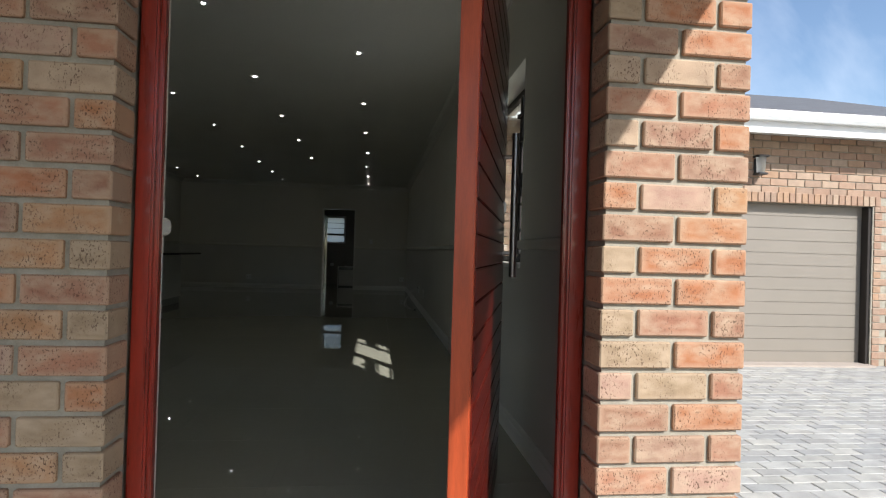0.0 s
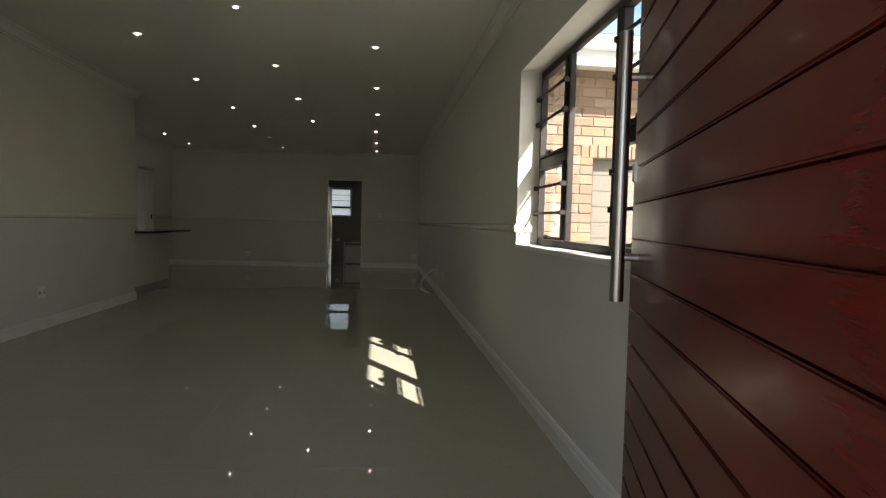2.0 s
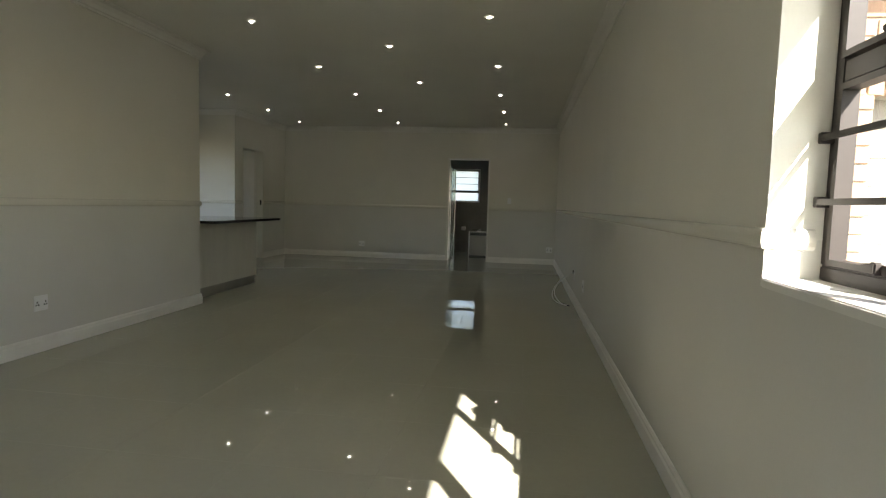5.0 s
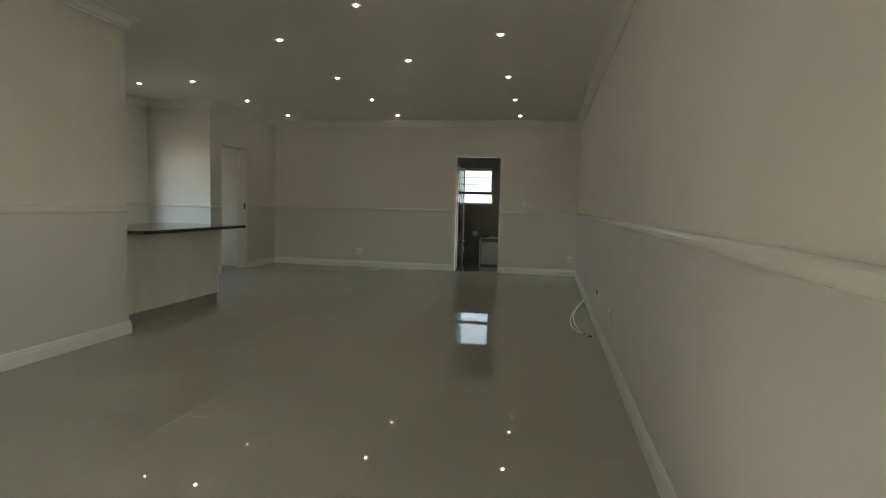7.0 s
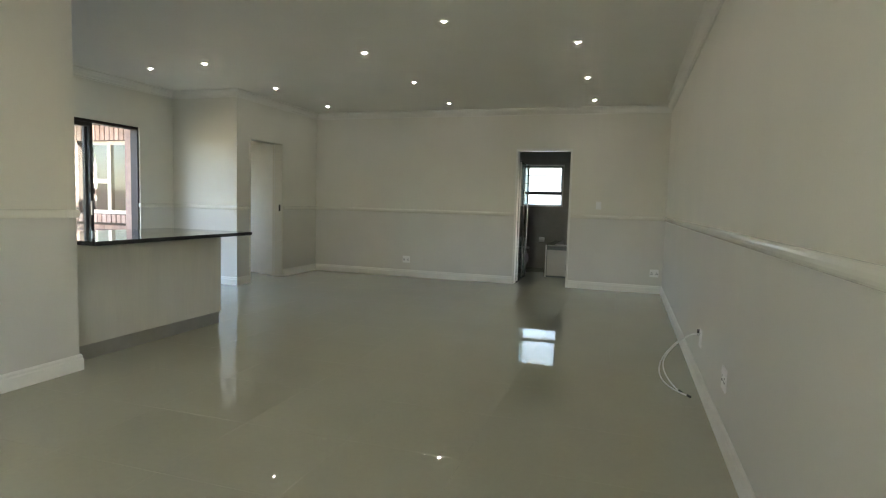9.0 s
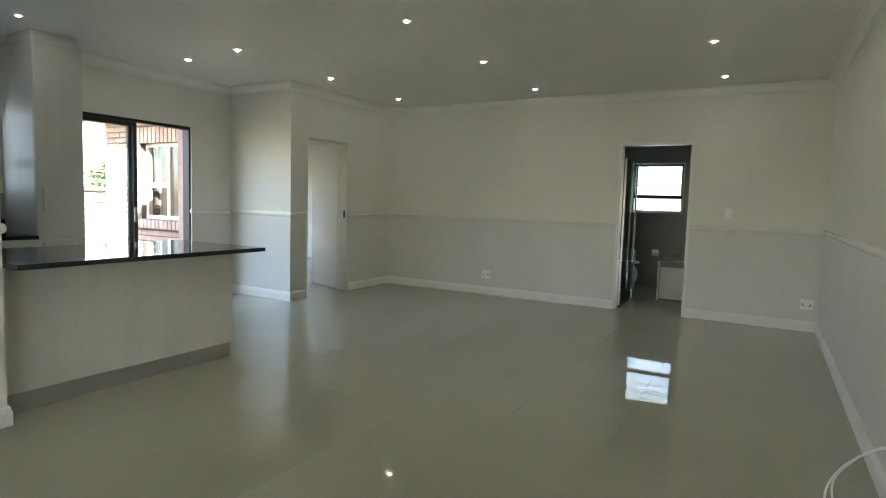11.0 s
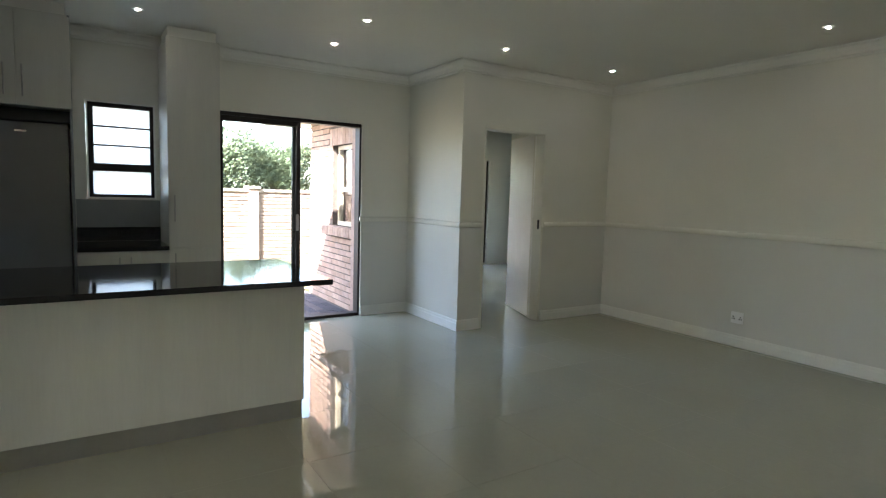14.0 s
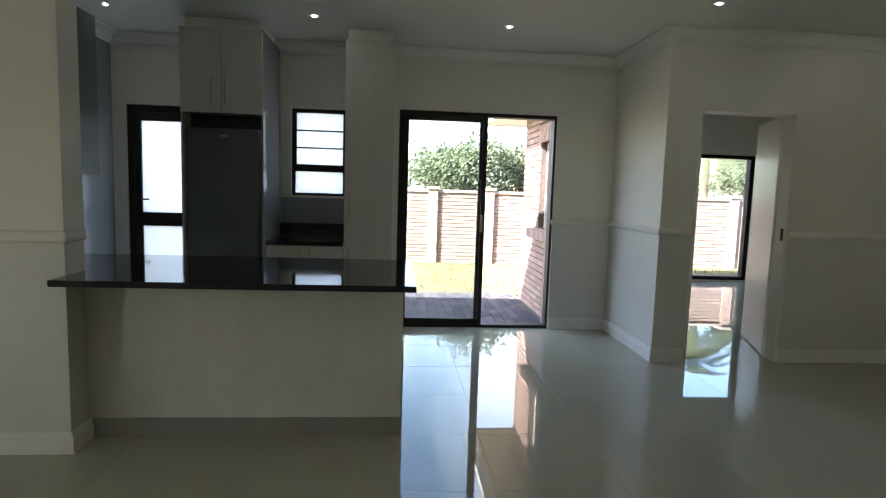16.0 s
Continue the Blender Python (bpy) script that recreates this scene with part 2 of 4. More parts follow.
M_CAB = material("pale_woodgrain_board", (0.65, 0.635, 0.565), 0.35, vary=0.055, scale=2.2, fine=18, bump=0.03, stretch=(5, 5, 0.5))
# near-black colour standing in for shade over the fridge
M_GAPSHADE = material("painted_gap_shade", (0.025, 0.024, 0.023), 0.5, vary=0.1)
M_GLOSSWALL = material("splashback_tile", (0.26, 0.275, 0.275), 0.08, vary=0.04, scale=2, bump=0.0)
M_GREYCAB = material("grey_gloss_cabinet", (0.17, 0.19, 0.19), 0.18, vary=0.04, scale=2, bump=0.0)
M_KICK = material("aluminium_kickplate", (0.42, 0.41, 0.38), 0.38, metal=0.7, vary=0.06, fine=60, bump=0.02)
M_FRIDGE = material("fridge_silver", (0.17, 0.17, 0.167), 0.3, metal=0.75, vary=0.05, fine=160, bump=0.015)
M_BATH = material("charcoal_wall_tile", (0.29, 0.285, 0.25), 0.25, vary=0.12, scale=3, fine=40, bump=0.03)
M_CERAMIC = material("white_ceramic", (0.78, 0.78, 0.76), 0.12, vary=0.02, bump=0.0)
M_PLASTIC = material("white_plastic", (0.86, 0.86, 0.84), 0.35, vary=0.02, bump=0.0)
M_HOLE = material("socket_slot", (0.03, 0.03, 0.03), 0.5, vary=0.05, bump=0.0)
M_CABLE = material("white_cable", (0.82, 0.82, 0.78), 0.4, vary=0.05, bump=0.0)
M_LAMP = material("led_lens", (0.9, 0.9, 0.85), 0.4, vary=0.0, bump=0.0, emit=(1.0, 0.97, 0.91, 30.0))
M_PAPER = material("tissue_paper", (0.8, 0.8, 0.78), 0.9, vary=0.03, bump=0.1)
M_PAVER = material("grey_paver", (0.3, 0.29, 0.27), 0.85, vary=0.2, scale=7, fine=120, bump=0.4, spec=0.25,
                   random_hue=[(0.37, 0.36, 0.335), (0.33, 0.32, 0.30), (0.39, 0.375, 0.34), (0.35, 0.34, 0.31), (0.31, 0.305, 0.29)])
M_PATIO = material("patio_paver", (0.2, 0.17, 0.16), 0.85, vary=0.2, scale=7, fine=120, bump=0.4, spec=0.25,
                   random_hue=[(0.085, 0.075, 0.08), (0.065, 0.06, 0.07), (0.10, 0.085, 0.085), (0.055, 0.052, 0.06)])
M_SAND = material("jointing_sand", (0.10, 0.09, 0.08), 0.95, vary=0.2, fine=200, bump=0.4)
M_SOIL = material("dry_lawn_soil", (0.17, 0.145, 0.07), 0.95, vary=0.35, scale=0.8, fine=40, bump=0.6)
M_GRASS = material("grass_blade", (0.12, 0.15, 0.04), 0.7, vary=0.25, scale=2, fine=20, bump=0.0,
                   random_hue=[(0.12, 0.12, 0.04), (0.17, 0.145, 0.065), (0.09, 0.10, 0.03), (0.20, 0.165, 0.085)])
M_FOLIAGE = material("foliage", (0.06, 0.10, 0.03), 0.85, vary=0.25, scale=1.4, fine=20, bump=0.0,
                     random_hue=[(0.115, 0.14, 0.075), (0.10, 0.12, 0.06), (0.125, 0.15, 0.085), (0.085, 0.105, 0.05)])
M_BARK = material("bark", (0.12, 0.09, 0.06), 0.9, vary=0.3, scale=8, fine=60, bump=0.6)
M_WALLFAR = material("garden_wall_brick", (0.42, 0.30, 0.22), 0.85, vary=0.15, scale=10, fine=80, bump=0.3, spec=0.2,
                     random_hue=[(0.31, 0.23, 0.19), (0.28, 0.20, 0.165), (0.33, 0.25, 0.21), (0.27, 0.195, 0.16)])
M_COPING = material("coping_stone", (0.38, 0.32, 0.27), 0.85, vary=0.1, scale=6, bump=0.2)
M_RUBBER = material("black_gasket", (0.02, 0.02, 0.02), 0.6, vary=0.05, bump=0.0)


# ---- building helpers ----
def place_of(ob):
    v = Vector((0, 0, 0))
    while ob is not None:
        v = v + ob.location
        ob = ob.parent
    return v


def box(bm, x0, y0, z0, x1, y1, z1, bevel=0.0):
    """An upright box in a bmesh, its edges rounded by bevel."""
    vs = [bm.verts.new((x, y, z)) for x in sorted((x0, x1)) for y in sorted((y0, y1)) for z in sorted((z0, z1))]
    faces = [bm.faces.new([vs[i] for i in q]) for q in ((0, 1, 3, 2), (4, 6, 7, 5), (0, 4, 5, 1), (2, 3, 7, 6), (0, 2, 6, 4), (1, 5, 7, 3))]
    if bevel:
        edges = list({e for f in faces for e in f.edges})
        bmesh.ops.bevel(bm, geom=edges, offset=bevel, segments=2, affect="EDGES", clamp_overlap=True)
    return bm


def tube(bm, p0, p1, r0, r1=None, n=16):
    """A round bar from p0 to p1 with closed ends."""
    p0, p1 = Vector(p0), Vector(p1)
    d = p1 - p0
    m = Matrix.Translation((p0 + p1) / 2) @ d.to_track_quat("Z", "Y").to_matrix().to_4x4()
    bmesh.ops.create_cone(bm, cap_ends=True, segments=n, radius1=r0, radius2=r0 if r1 is None else r1, depth=d.length, matrix=m)
    return bm


def boxed(*args, bevel=0.0):
    return box(bmesh.new(), *args, bevel=bevel)


def tubed(*args, **kw):
    return tube(bmesh.new(), *args, **kw)


def mesh_of(name, bm, mat, smooth=False):
    bmesh.ops.recalc_face_normals(bm, faces=bm.faces)
    me = bpy.data.meshes.new(name)
    if smooth:
        for f in bm.faces:
            f.smooth = True
    bm.to_mesh(me)
    bm.free()
    me.materials.append(mat)
    return me


def part(name, bm, mat, parent=None, label="", smooth=False):
    """Links a bmesh, made in world places, as one mesh object under a thing or a part."""
    if parent is not None:
        bmesh.ops.translate(bm, verts=bm.verts, vec=-place_of(parent))
    ob = new(name, mesh_of(name, bm, mat, smooth))
    ob.parent = parent
    return tagged(ob, label)


def thing(name, base, label, category, group="", kind=""):
    ob = new(name)
    ob.location = base
    ob.empty_display_size = 0.1
    return tagged(ob, label, category, group, kind)


def structure(name, bm, mat, label="", category=""):
    return tagged(new(name, mesh_of(name, bm, mat)), label, category, "", "structure")


def wall_with_holes(bm, axis, at0, at1, u0, u1, z0, z1, holes=()):
    """A wall slab between at0 and at1 on one axis, running u0..u1 on the other, with square holes (u0, u1, z0, z1)."""
    us = sorted({u0, u1, *[h[0] for h in holes], *[h[1] for h in holes]})
    zs = sorted({z0, z1, *[h[2] for h in holes], *[h[3] for h in holes]})
    us = [u for u in us if u0 <= u <= u1]
    zs = [z for z in zs if z0 <= z <= z1]
    solid = {}
    for i in range(len(us) - 1):
        for j in range(len(zs) - 1):
            cu, cz = (us[i] + us[i + 1]) / 2, (zs[j] + zs[j + 1]) / 2
            solid[i, j] = not any(h[0] < cu < h[1] and h[2] < cz < h[3] for h in holes)
    seen = {}

    def v(a, u, z):
        key = (a, u, z)
        if key not in seen:
            seen[key] = bm.verts.new((a, u, z) if axis == "x" else (u, a, z))
        return seen[key]

    for (i, j), s in solid.items():
        if not s:
            continue
        a, b, c, d = us[i], us[i + 1], zs[j], zs[j + 1]
        for at in (at0, at1):
            bm.faces.new([v(at, a, c), v(at, b, c), v(at, b, d), v(at, a, d)])
        for k, (p, q) in (((i - 1, j), ((a, c), (a, d))), ((i + 1, j), ((b, c), (b, d))), ((i, j - 1), ((a, c), (b, c))), ((i, j + 1), ((a, d), (b, d)))):
            if not solid.get(k, False):
                bm.faces.new([v(at0, *p), v(at1, *p), v(at1, *q), v(at0, *q)])
    return bm


def two_tone_wall(name, axis, at0, at1, u0, u1, z1, holes=(), label="", low=M_WALL_LOW):
    """A wall painted in two tones that meet at the dado."""
    D = 1.07
    bm = wall_with_holes(bmesh.new(), axis, at0, at1, u0, u1, D, z1, holes)
    up = structure(name, bm, M_WALL, label or "plastered wall in pale beige above a greyer lower half", "wall")
    bm = wall_with_holes(bmesh.new(), axis, at0, at1, u0, u1, 0, D, holes)
    lower = new("wall_lower_half", mesh_of("wall_lower_half", bm, low))
    lower.parent = up
    return up


SKIRT = [(0, 0), (0.018, 0), (0.018, 0.075), (0.013, 0.085), (0.013, 0.098), (0.007, 0.11), (0, 0.11)]
DADO = [(0, -0.028), (0.005, -0.0275), (0.010, -0.024), (0.0145, -0.017), (0.017, -0.007), (0.017, 0.007), (0.0145, 0.017), (0.010, 0.024), (0.005, 0.0275), (0, 0.028)]
CORNICE = [(0, 0), (0.012, 0), (0.012, 0.018), (0.022, 0.024), (0.032, 0.052), (0.055, 0.078), (0.085, 0.088), (0.085, 0.1), (0, 0.1)]


def moulding(name, path, profile, z, mat, label, category, closed=False):
    """A profile swept round a plan path, mitred at the corners; the room lies to the path's left."""
    bm = bmesh.new()
    pts = [Vector(p) for p in path]
    rings = []
    for i, p in enumerate(pts):
        d0 = (pts[i] - pts[i - 1]).normalized() if i else (pts[1] - pts[0]).normalized()
        d1 = (pts[i + 1] - pts[i]).normalized() if i < len(pts) - 1 else d0
        n0, n1 = Vector((-d0.y, d0.x)), Vector((-d1.y, d1.x))
        mid = (n0 + n1)
        mid = mid / max(0.3, mid.dot(n0))
        rings.append([bm.verts.new((p.x + mid.x * a, p.y + mid.y * a, z + b)) for a, b in profile])
    k = len(profile)
    for a, b in zip(rings, rings[1:]):
        for i in range(k):
            bm.faces.new([a[i], a[(i + 1) % k], b[(i + 1) % k], b[i]])
    bm.faces.new(rings[0])
    bm.faces.new(rings[-1])
    return structure(name, bm, mat, label, category)


def joined_boxes(name, boxes, mat, parent=None, label="", chamfer=0.004, up=False):
    """Many small chamfered blocks in one mesh; each (x0, y0, z0, x1, y1, z1)."""
    verts, faces = [], []
    for x0, y0, z0, x1, y1, z1 in boxes:
        n = len(verts)
        c = chamfer
        for x in (x0, x1):
            for y in (y0, y1):
                for z in (z0, z1):
                    sx, sy, sz = (c if x == x0 else -c), (c if y == y0 else -c), (c if z == z0 else -c)
                    verts += [(x, y + sy, z + sz), (x + sx, y, z + sz), (x + sx, y + sy, z)]
        def q(i, k):
            return n + i * 3 + k
        faces += [(q(0, 0), q(1, 0), q(3, 0), q(2, 0)), (q(4, 0), q(6, 0), q(7, 0), q(5, 0)),
                  (q(0, 1), q(4, 1), q(5, 1), q(1, 1)), (q(2, 1), q(3, 1), q(7, 1), q(6, 1)),
                  (q(0, 2), q(2, 2), q(6, 2), q(4, 2)), (q(1, 2), q(5, 2), q(7, 2), q(3, 2))]
        for a, b, k, l in ((0, 1, 0, 1), (2, 3, 0, 1), (4, 5, 0, 1), (6, 7, 0, 1), (0, 2, 0, 2), (1, 3, 0, 2), (4, 6, 0, 2), (5, 7, 0, 2), (0, 4, 1, 2), (1, 5, 1, 2), (2, 6, 1, 2), (3, 7, 1, 2)):
            faces.append((q(a, k), q(b, k), q(b, l), q(a, l)))
        faces += [(q(i, 0), q(i, 1), q(i, 2)) for i in range(8)]
    me = bpy.data.meshes.new(name)
    me.from_pydata(verts, [], faces)
    bm = bmesh.new()
    bm.from_mesh(me)
    bmesh.ops.recalc_face_normals(bm, faces=bm.faces)
    bm.to_mesh(me)
    bm.free()
    me.materials.append(mat)
    ob = new(name, me)
    if parent is not None:
        ob.parent = parent
        ob.location = -place_of(parent)
    return tagged(ob, label, "", "", "stuff")


# ---- plan ----
CEIL = 2.66
WEST, EAST, NORTH, SOUTH = -3.16, 0.88, 14.94, 2.155
FACE = 1.852
KIT_W, KIT_S, KIT_END = -5.81, 8.15, 9.165
PASS_X, COL_Y = -4.735, 12.85
OUT = -0.27


# ---- setting: ground and floor ----
structure("ground", boxed(-300, -300, OUT - 0.6, 300, 300, OUT - 0.06), M_SOIL, "dry lawn and earth reaching the horizon", "ground")
bm = boxed(-6.02, FACE + 0.08, -0.30, 1.0, 17.5, -0.0012)
box(bm, -7.75, 12.74, -0.30, -6.021, 17.1, -0.0025)
box(bm, -9.28, 14.05, -0.30, -7.751, 17.1, -0.0025)
structure("floor", bm, M_GROUT, "polished pale porcelain tile floor with thin grout joints", "floor")
structure("entrance_step", boxed(-1.3, 0.9, OUT - 0.06, 1.4, FACE - 0.006, -0.03, bevel=0.008), M_PAVER, "low grey paved step at the front door", "step")

# ---- setting: walls ----
FRONT_DOOR = (-0.572, 0.748, 0.0, 2.10)
EAST_WIN = (3.32, 5.17, 0.96, 2.10)
BATH_DOOR = (-1.26, -0.47, 0.0, 2.04)
BED_DOOR = (13.14, 13.93, 0.0, 2.05)
SLIDER = (10.75, 12.27, 0.0, 2.095)
KIT_WIN = (9.735, 10.265, 1.245, 2.08)
BACK_DOOR = (8.27, 9.05, 0.0, 2.04)
two_tone_wall("wall_south", "y", FACE + 0.222, SOUTH, -3.45, 1.18, CEIL + 0.1, [FRONT_DOOR])
two_tone_wall("wall_east", "x", EAST, 1.07, SOUTH, 17.45, CEIL + 0.1, [EAST_WIN])
two_tone_wall("wall_north", "y", NORTH, 15.06, PASS_X, EAST, CEIL + 0.1, [BATH_DOOR])
two_tone_wall("wall_west", "x", -3.335, WEST, SOUTH, KIT_END, CEIL + 0.1)
two_tone_wall("wall_passage", "x", -4.90, PASS_X, 13.0, 17.2, CEIL + 0.1, [BED_DOOR])
two_tone_wall("wall_column", "y", COL_Y, 13.0, -6.05, PASS_X, CEIL + 0.1)
bm = wall_with_holes(bmesh.new(), "x", -6.05, KIT_W, KIT_S - 0.2, COL_Y, 0, CEIL + 0.1, [SLIDER, KIT_WIN, BACK_DOOR])
structure("wall_kitchen", bm, M_WALL, "plastered kitchen wall in pale beige with door and window openings", "wall")
structure("wall_low_band", boxed(KIT_W, 12.27, 0.0, KIT_W + 0.004, COL_Y, 1.07), M_WALL_LOW, "greyer painted lower band beside the sliding door", "wall")
structure("wall_kitchen_side", boxed(-5.81, KIT_S - 0.2, 0, -3.335, KIT_S, CEIL + 0.1), M_GLOSSWALL, "grey glossy tiled kitchen side wall", "wall")
bm = bmesh.new()
box(bm, -6.1, FACE + 0.08, CEIL, 1.2, 17.65, CEIL + 0.05)
box(bm, -9.3, 12.5, CEIL, -6.1, 17.2, CEIL + 0.05)
structure("ceiling", bm, M_CEIL, "flat off-white painted plasterboard ceiling with recessed lights", "ceiling")

# bedroom beyond the passage door
bm = wall_with_holes(bmesh.new(), "x", -9.30, -9.08, 14.2, 17.2, 0, CEIL + 0.1, [(14.30, 16.48, 0.03, 2.05)])
structure("wall_bedroom_garden", bm, M_WALL, "pale beige bedroom wall with a glazed garden door", "wall")
two_tone_wall("wall_bedroom_end", "y", 17.0, 17.2, -9.3, -1.90, CEIL + 0.1)
BATH_WIN = (-1.62, -0.845, 1.22, 1.99)
structure("wall_bathroom_outer", wall_with_holes(bmesh.new(), "y", 17.45, 17.65, -1.90, 1.18, 0, CEIL + 0.1, [BATH_WIN]), M_WALL, "plastered outer bathroom wall round the window", "wall")
structure("wall_bedroom_side", boxed(-9.30, 14.0, 0, -7.93, 14.2, CEIL + 0.1), M_WALL, "pale beige bedroom wall", "wall")
structure("wall_bedroom_return", boxed(-7.93, 12.73, 0, -7.70, 14.0, CEIL + 0.1), M_WALL, "pale beige bedroom wall", "wall")

bm = wall_with_holes(bmesh.new(), "y", 12.732, 12.75, -7.70, -6.05, 0, CEIL, [(-7.12, -6.16, 0.93, 1.95)])
structure("wall_bedroom_window", bm, M_WALL, "pale beige bedroom wall round the patio window", "wall")

# bathroom lining
bm = wall_with_holes(bmesh.new(), "y", 17.435, 17.449, -1.82, 0.895, 0, CEIL, [BATH_WIN])
structure("wall_bathroom_back", bm, M_BATH, "charcoal tiled bathroom wall with a frosted window", "wall")
structure("wall_bathroom_side", boxed(-1.90, 15.06, 0, -1.78, 17.435, CEIL), M_BATH, "charcoal tiled bathroom side wall", "wall")
structure("wall_bathroom_east", boxed(0.885, 15.07, 0, 0.899, 17.435, CEIL), M_BATH, "charcoal tiled bathroom wall", "wall")
bm = wall_with_holes(bmesh.new(), "y", 15.061, 15.075, -1.78, 0.885, 0, CEIL, [BATH_DOOR])
structure("wall_bathroom_front", bm, M_BATH, "charcoal tiled bathroom wall round the door", "wall")

# mouldings
SK = [[(0.748, SOUTH), (EAST, SOUTH), (EAST, NORTH), (-0.44, NORTH)], [(-1.295, NORTH), (PASS_X, NORTH), (PASS_X, 13.955)],
      [(PASS_X, 13.115), (PASS_X, COL_Y), (KIT_W, COL_Y), (KIT_W, 12.275)], [(-3.332, KIT_END), (WEST, KIT_END), (WEST, SOUTH), (-0.572, SOUTH)]]
DD = [[(0.748, FACE + 0.225), (0.748, SOUTH), (EAST, SOUTH), (EAST, 3.32), (1.00, 3.32)], [(1.00, 5.17), (EAST, 5.17), (EAST, NORTH), (-0.44, NORTH)],
      SK[1], [(PASS_X, 13.115), (PASS_X, COL_Y), (KIT_W, COL_Y), (KIT_W, 12.27), (-5.93, 12.27)],
      [(-3.33, KIT_END), (WEST, KIT_END), (WEST, SOUTH), (-0.572, SOUTH), (-0.572, FACE + 0.225)]]
for p in SK:
    moulding("baseboard", p, SKIRT, 0.0, M_TRIM, "white painted skirting board with a moulded top edge", "baseboard")
for p in DD:
    moulding("dado_rail", p, DADO, 1.07, M_DADO, "painted dado rail with a rounded profile", "dado rail")
moulding("cornice", [(EAST, SOUTH), (EAST, NORTH), (PASS_X, NORTH), (PASS_X, COL_Y), (KIT_W, COL_Y), (KIT_W, KIT_S), (-3.335, KIT_S), (-3.335, KIT_END), (WEST, KIT_END), (WEST, SOUTH), (EAST, SOUTH)],
         CORNICE, CEIL - 0.1, M_CEIL, "off-white moulded plaster cornice", "cornice")


# ---- doors and windows ----
def lining(name, axis, at0, at1, u0, u1, top, w, label, mat=M_TRIM):
    """A door lining round an opening: two jambs and a head with architraves."""
    d = thing(name, (0, 0, 0), label, "door frame", kind="structure")
    for n, a, b, z0, z1 in (("jamb", u0, u0 + w, 0, top), ("jamb", u1 - w, u1, 0, top), ("head", u0 + w, u1 - w, top - w, top)):
        args = (at0, a, z0, at1, b, z1) if axis == "x" else (a, at0, z0, b, at1, z1)
        part(n, boxed(*args, bevel=0.003), mat, d)
    return d


# passage door, standing open into the bedroom
lining("door_frame_bedroom", "x", -4.905, -4.729, 13.12, 13.95, 2.068, 0.03, "beige painted door frame of the bedroom", M_WALL)
leaf = thing("bedroom_door", (-4.865, 13.915, 0.008), "white painted flush door standing open into the bedroom", "door")
leaf.rotation_euler = (0, 0, radians(180 - 20.0))
d = new("door_panel", mesh_of("door_panel", boxed(0.0, -0.04, 0.0, 0.80, 0.0, 2.05, bevel=0.003), M_TRIM))
d.parent = leaf
part("strike_plate", boxed(-4.79, 13.9165, 1.02, -4.76, 13.9205, 1.12), M_HOLE, None)
bpy.data.objects["strike_plate"].parent = bpy.data.objects["door_frame_bedroom"]

lining("door_frame_bathroom", "y", 14.93, 15.08, -1.29, -0.445, 2.065, 0.032, "white painted door frame of the bathroom")
for z in (0.25, 1.80):
    bm = boxed(-0.481, 14.96, z, -0.476, 14.99, z + 0.10)
    tube(bm, (-0.479, 14.955, z), (-0.479, 14.955, z + 0.1), 0.006)
    part("hinge", bm, M_STEEL, bpy.data.objects["door_frame_bathroom"], "steel butt hinge")

# front door: frame and pivoting leaf
fd = thing("front_door_frame", (0, FACE + 0.13, 0), "red-stained timber frame of the front door", "door frame", kind="structure")
FY0, FY1 = FACE + 0.134, FACE + 0.218
for a, b in ((-0.595, -0.545), (0.690, 0.744)):
    bm = boxed(a, FY0, 0, b, FY1, 2.10, bevel=0.006)
    box(bm, a + 0.01 if a < 0 else a - 0.012, FY0 + 0.02, 0, b + 0.012 if a < 0 else b - 0.01, FY0 + 0.05, 2.09, bevel=0.003)
    part("jamb", bm, M_REDWOOD, fd)
part("head", boxed(-0.545, FY0, 2.03, 0.69, FY1, 2.10, bevel=0.006), M_REDWOOD, fd)
part("striker", boxed(-0.546, FY0 + 0.052, 1.26, -0.540, FY1 - 0.012, 1.38, bevel=0.001), M_STEEL, fd, "steel strike plate")
part("threshold", boxed(-0.595, FY0, -0.02, 0.744, FY1, 0.012, bevel=0.004), M_REDWOOD, fd)

LEAF_W, LEAF_T, LEAF_H = 1.277, 0.05, 2.01
front = thing("front_door", (0.283, 1.651, 0.015), "wide stained timber pivot door with horizontal boards, standing open", "door")
front.rotation_euler = (0, 0, -radians(15.9))


def leaf_part(name, bm, mat, label="", parent=front, smooth=False):
    ob = new(name, mesh_of(name, bm, mat, smooth))
    ob.parent = parent
    return tagged(ob, label)


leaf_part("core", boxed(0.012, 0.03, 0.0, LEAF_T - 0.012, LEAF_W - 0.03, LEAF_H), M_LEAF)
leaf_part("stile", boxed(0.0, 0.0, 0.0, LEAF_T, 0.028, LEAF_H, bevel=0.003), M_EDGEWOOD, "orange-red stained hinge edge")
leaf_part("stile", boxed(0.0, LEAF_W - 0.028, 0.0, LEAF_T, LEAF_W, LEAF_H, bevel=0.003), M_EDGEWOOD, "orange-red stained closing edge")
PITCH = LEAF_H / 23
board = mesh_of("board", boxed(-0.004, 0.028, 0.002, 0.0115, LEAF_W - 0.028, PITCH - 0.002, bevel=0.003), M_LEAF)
for side in (0, 1):
    for i in range(23):
        b = new("board", board)
        b.parent = front
        b.location = (0.0 if side == 0 else LEAF_T - 0.0075, 0, i * PITCH)
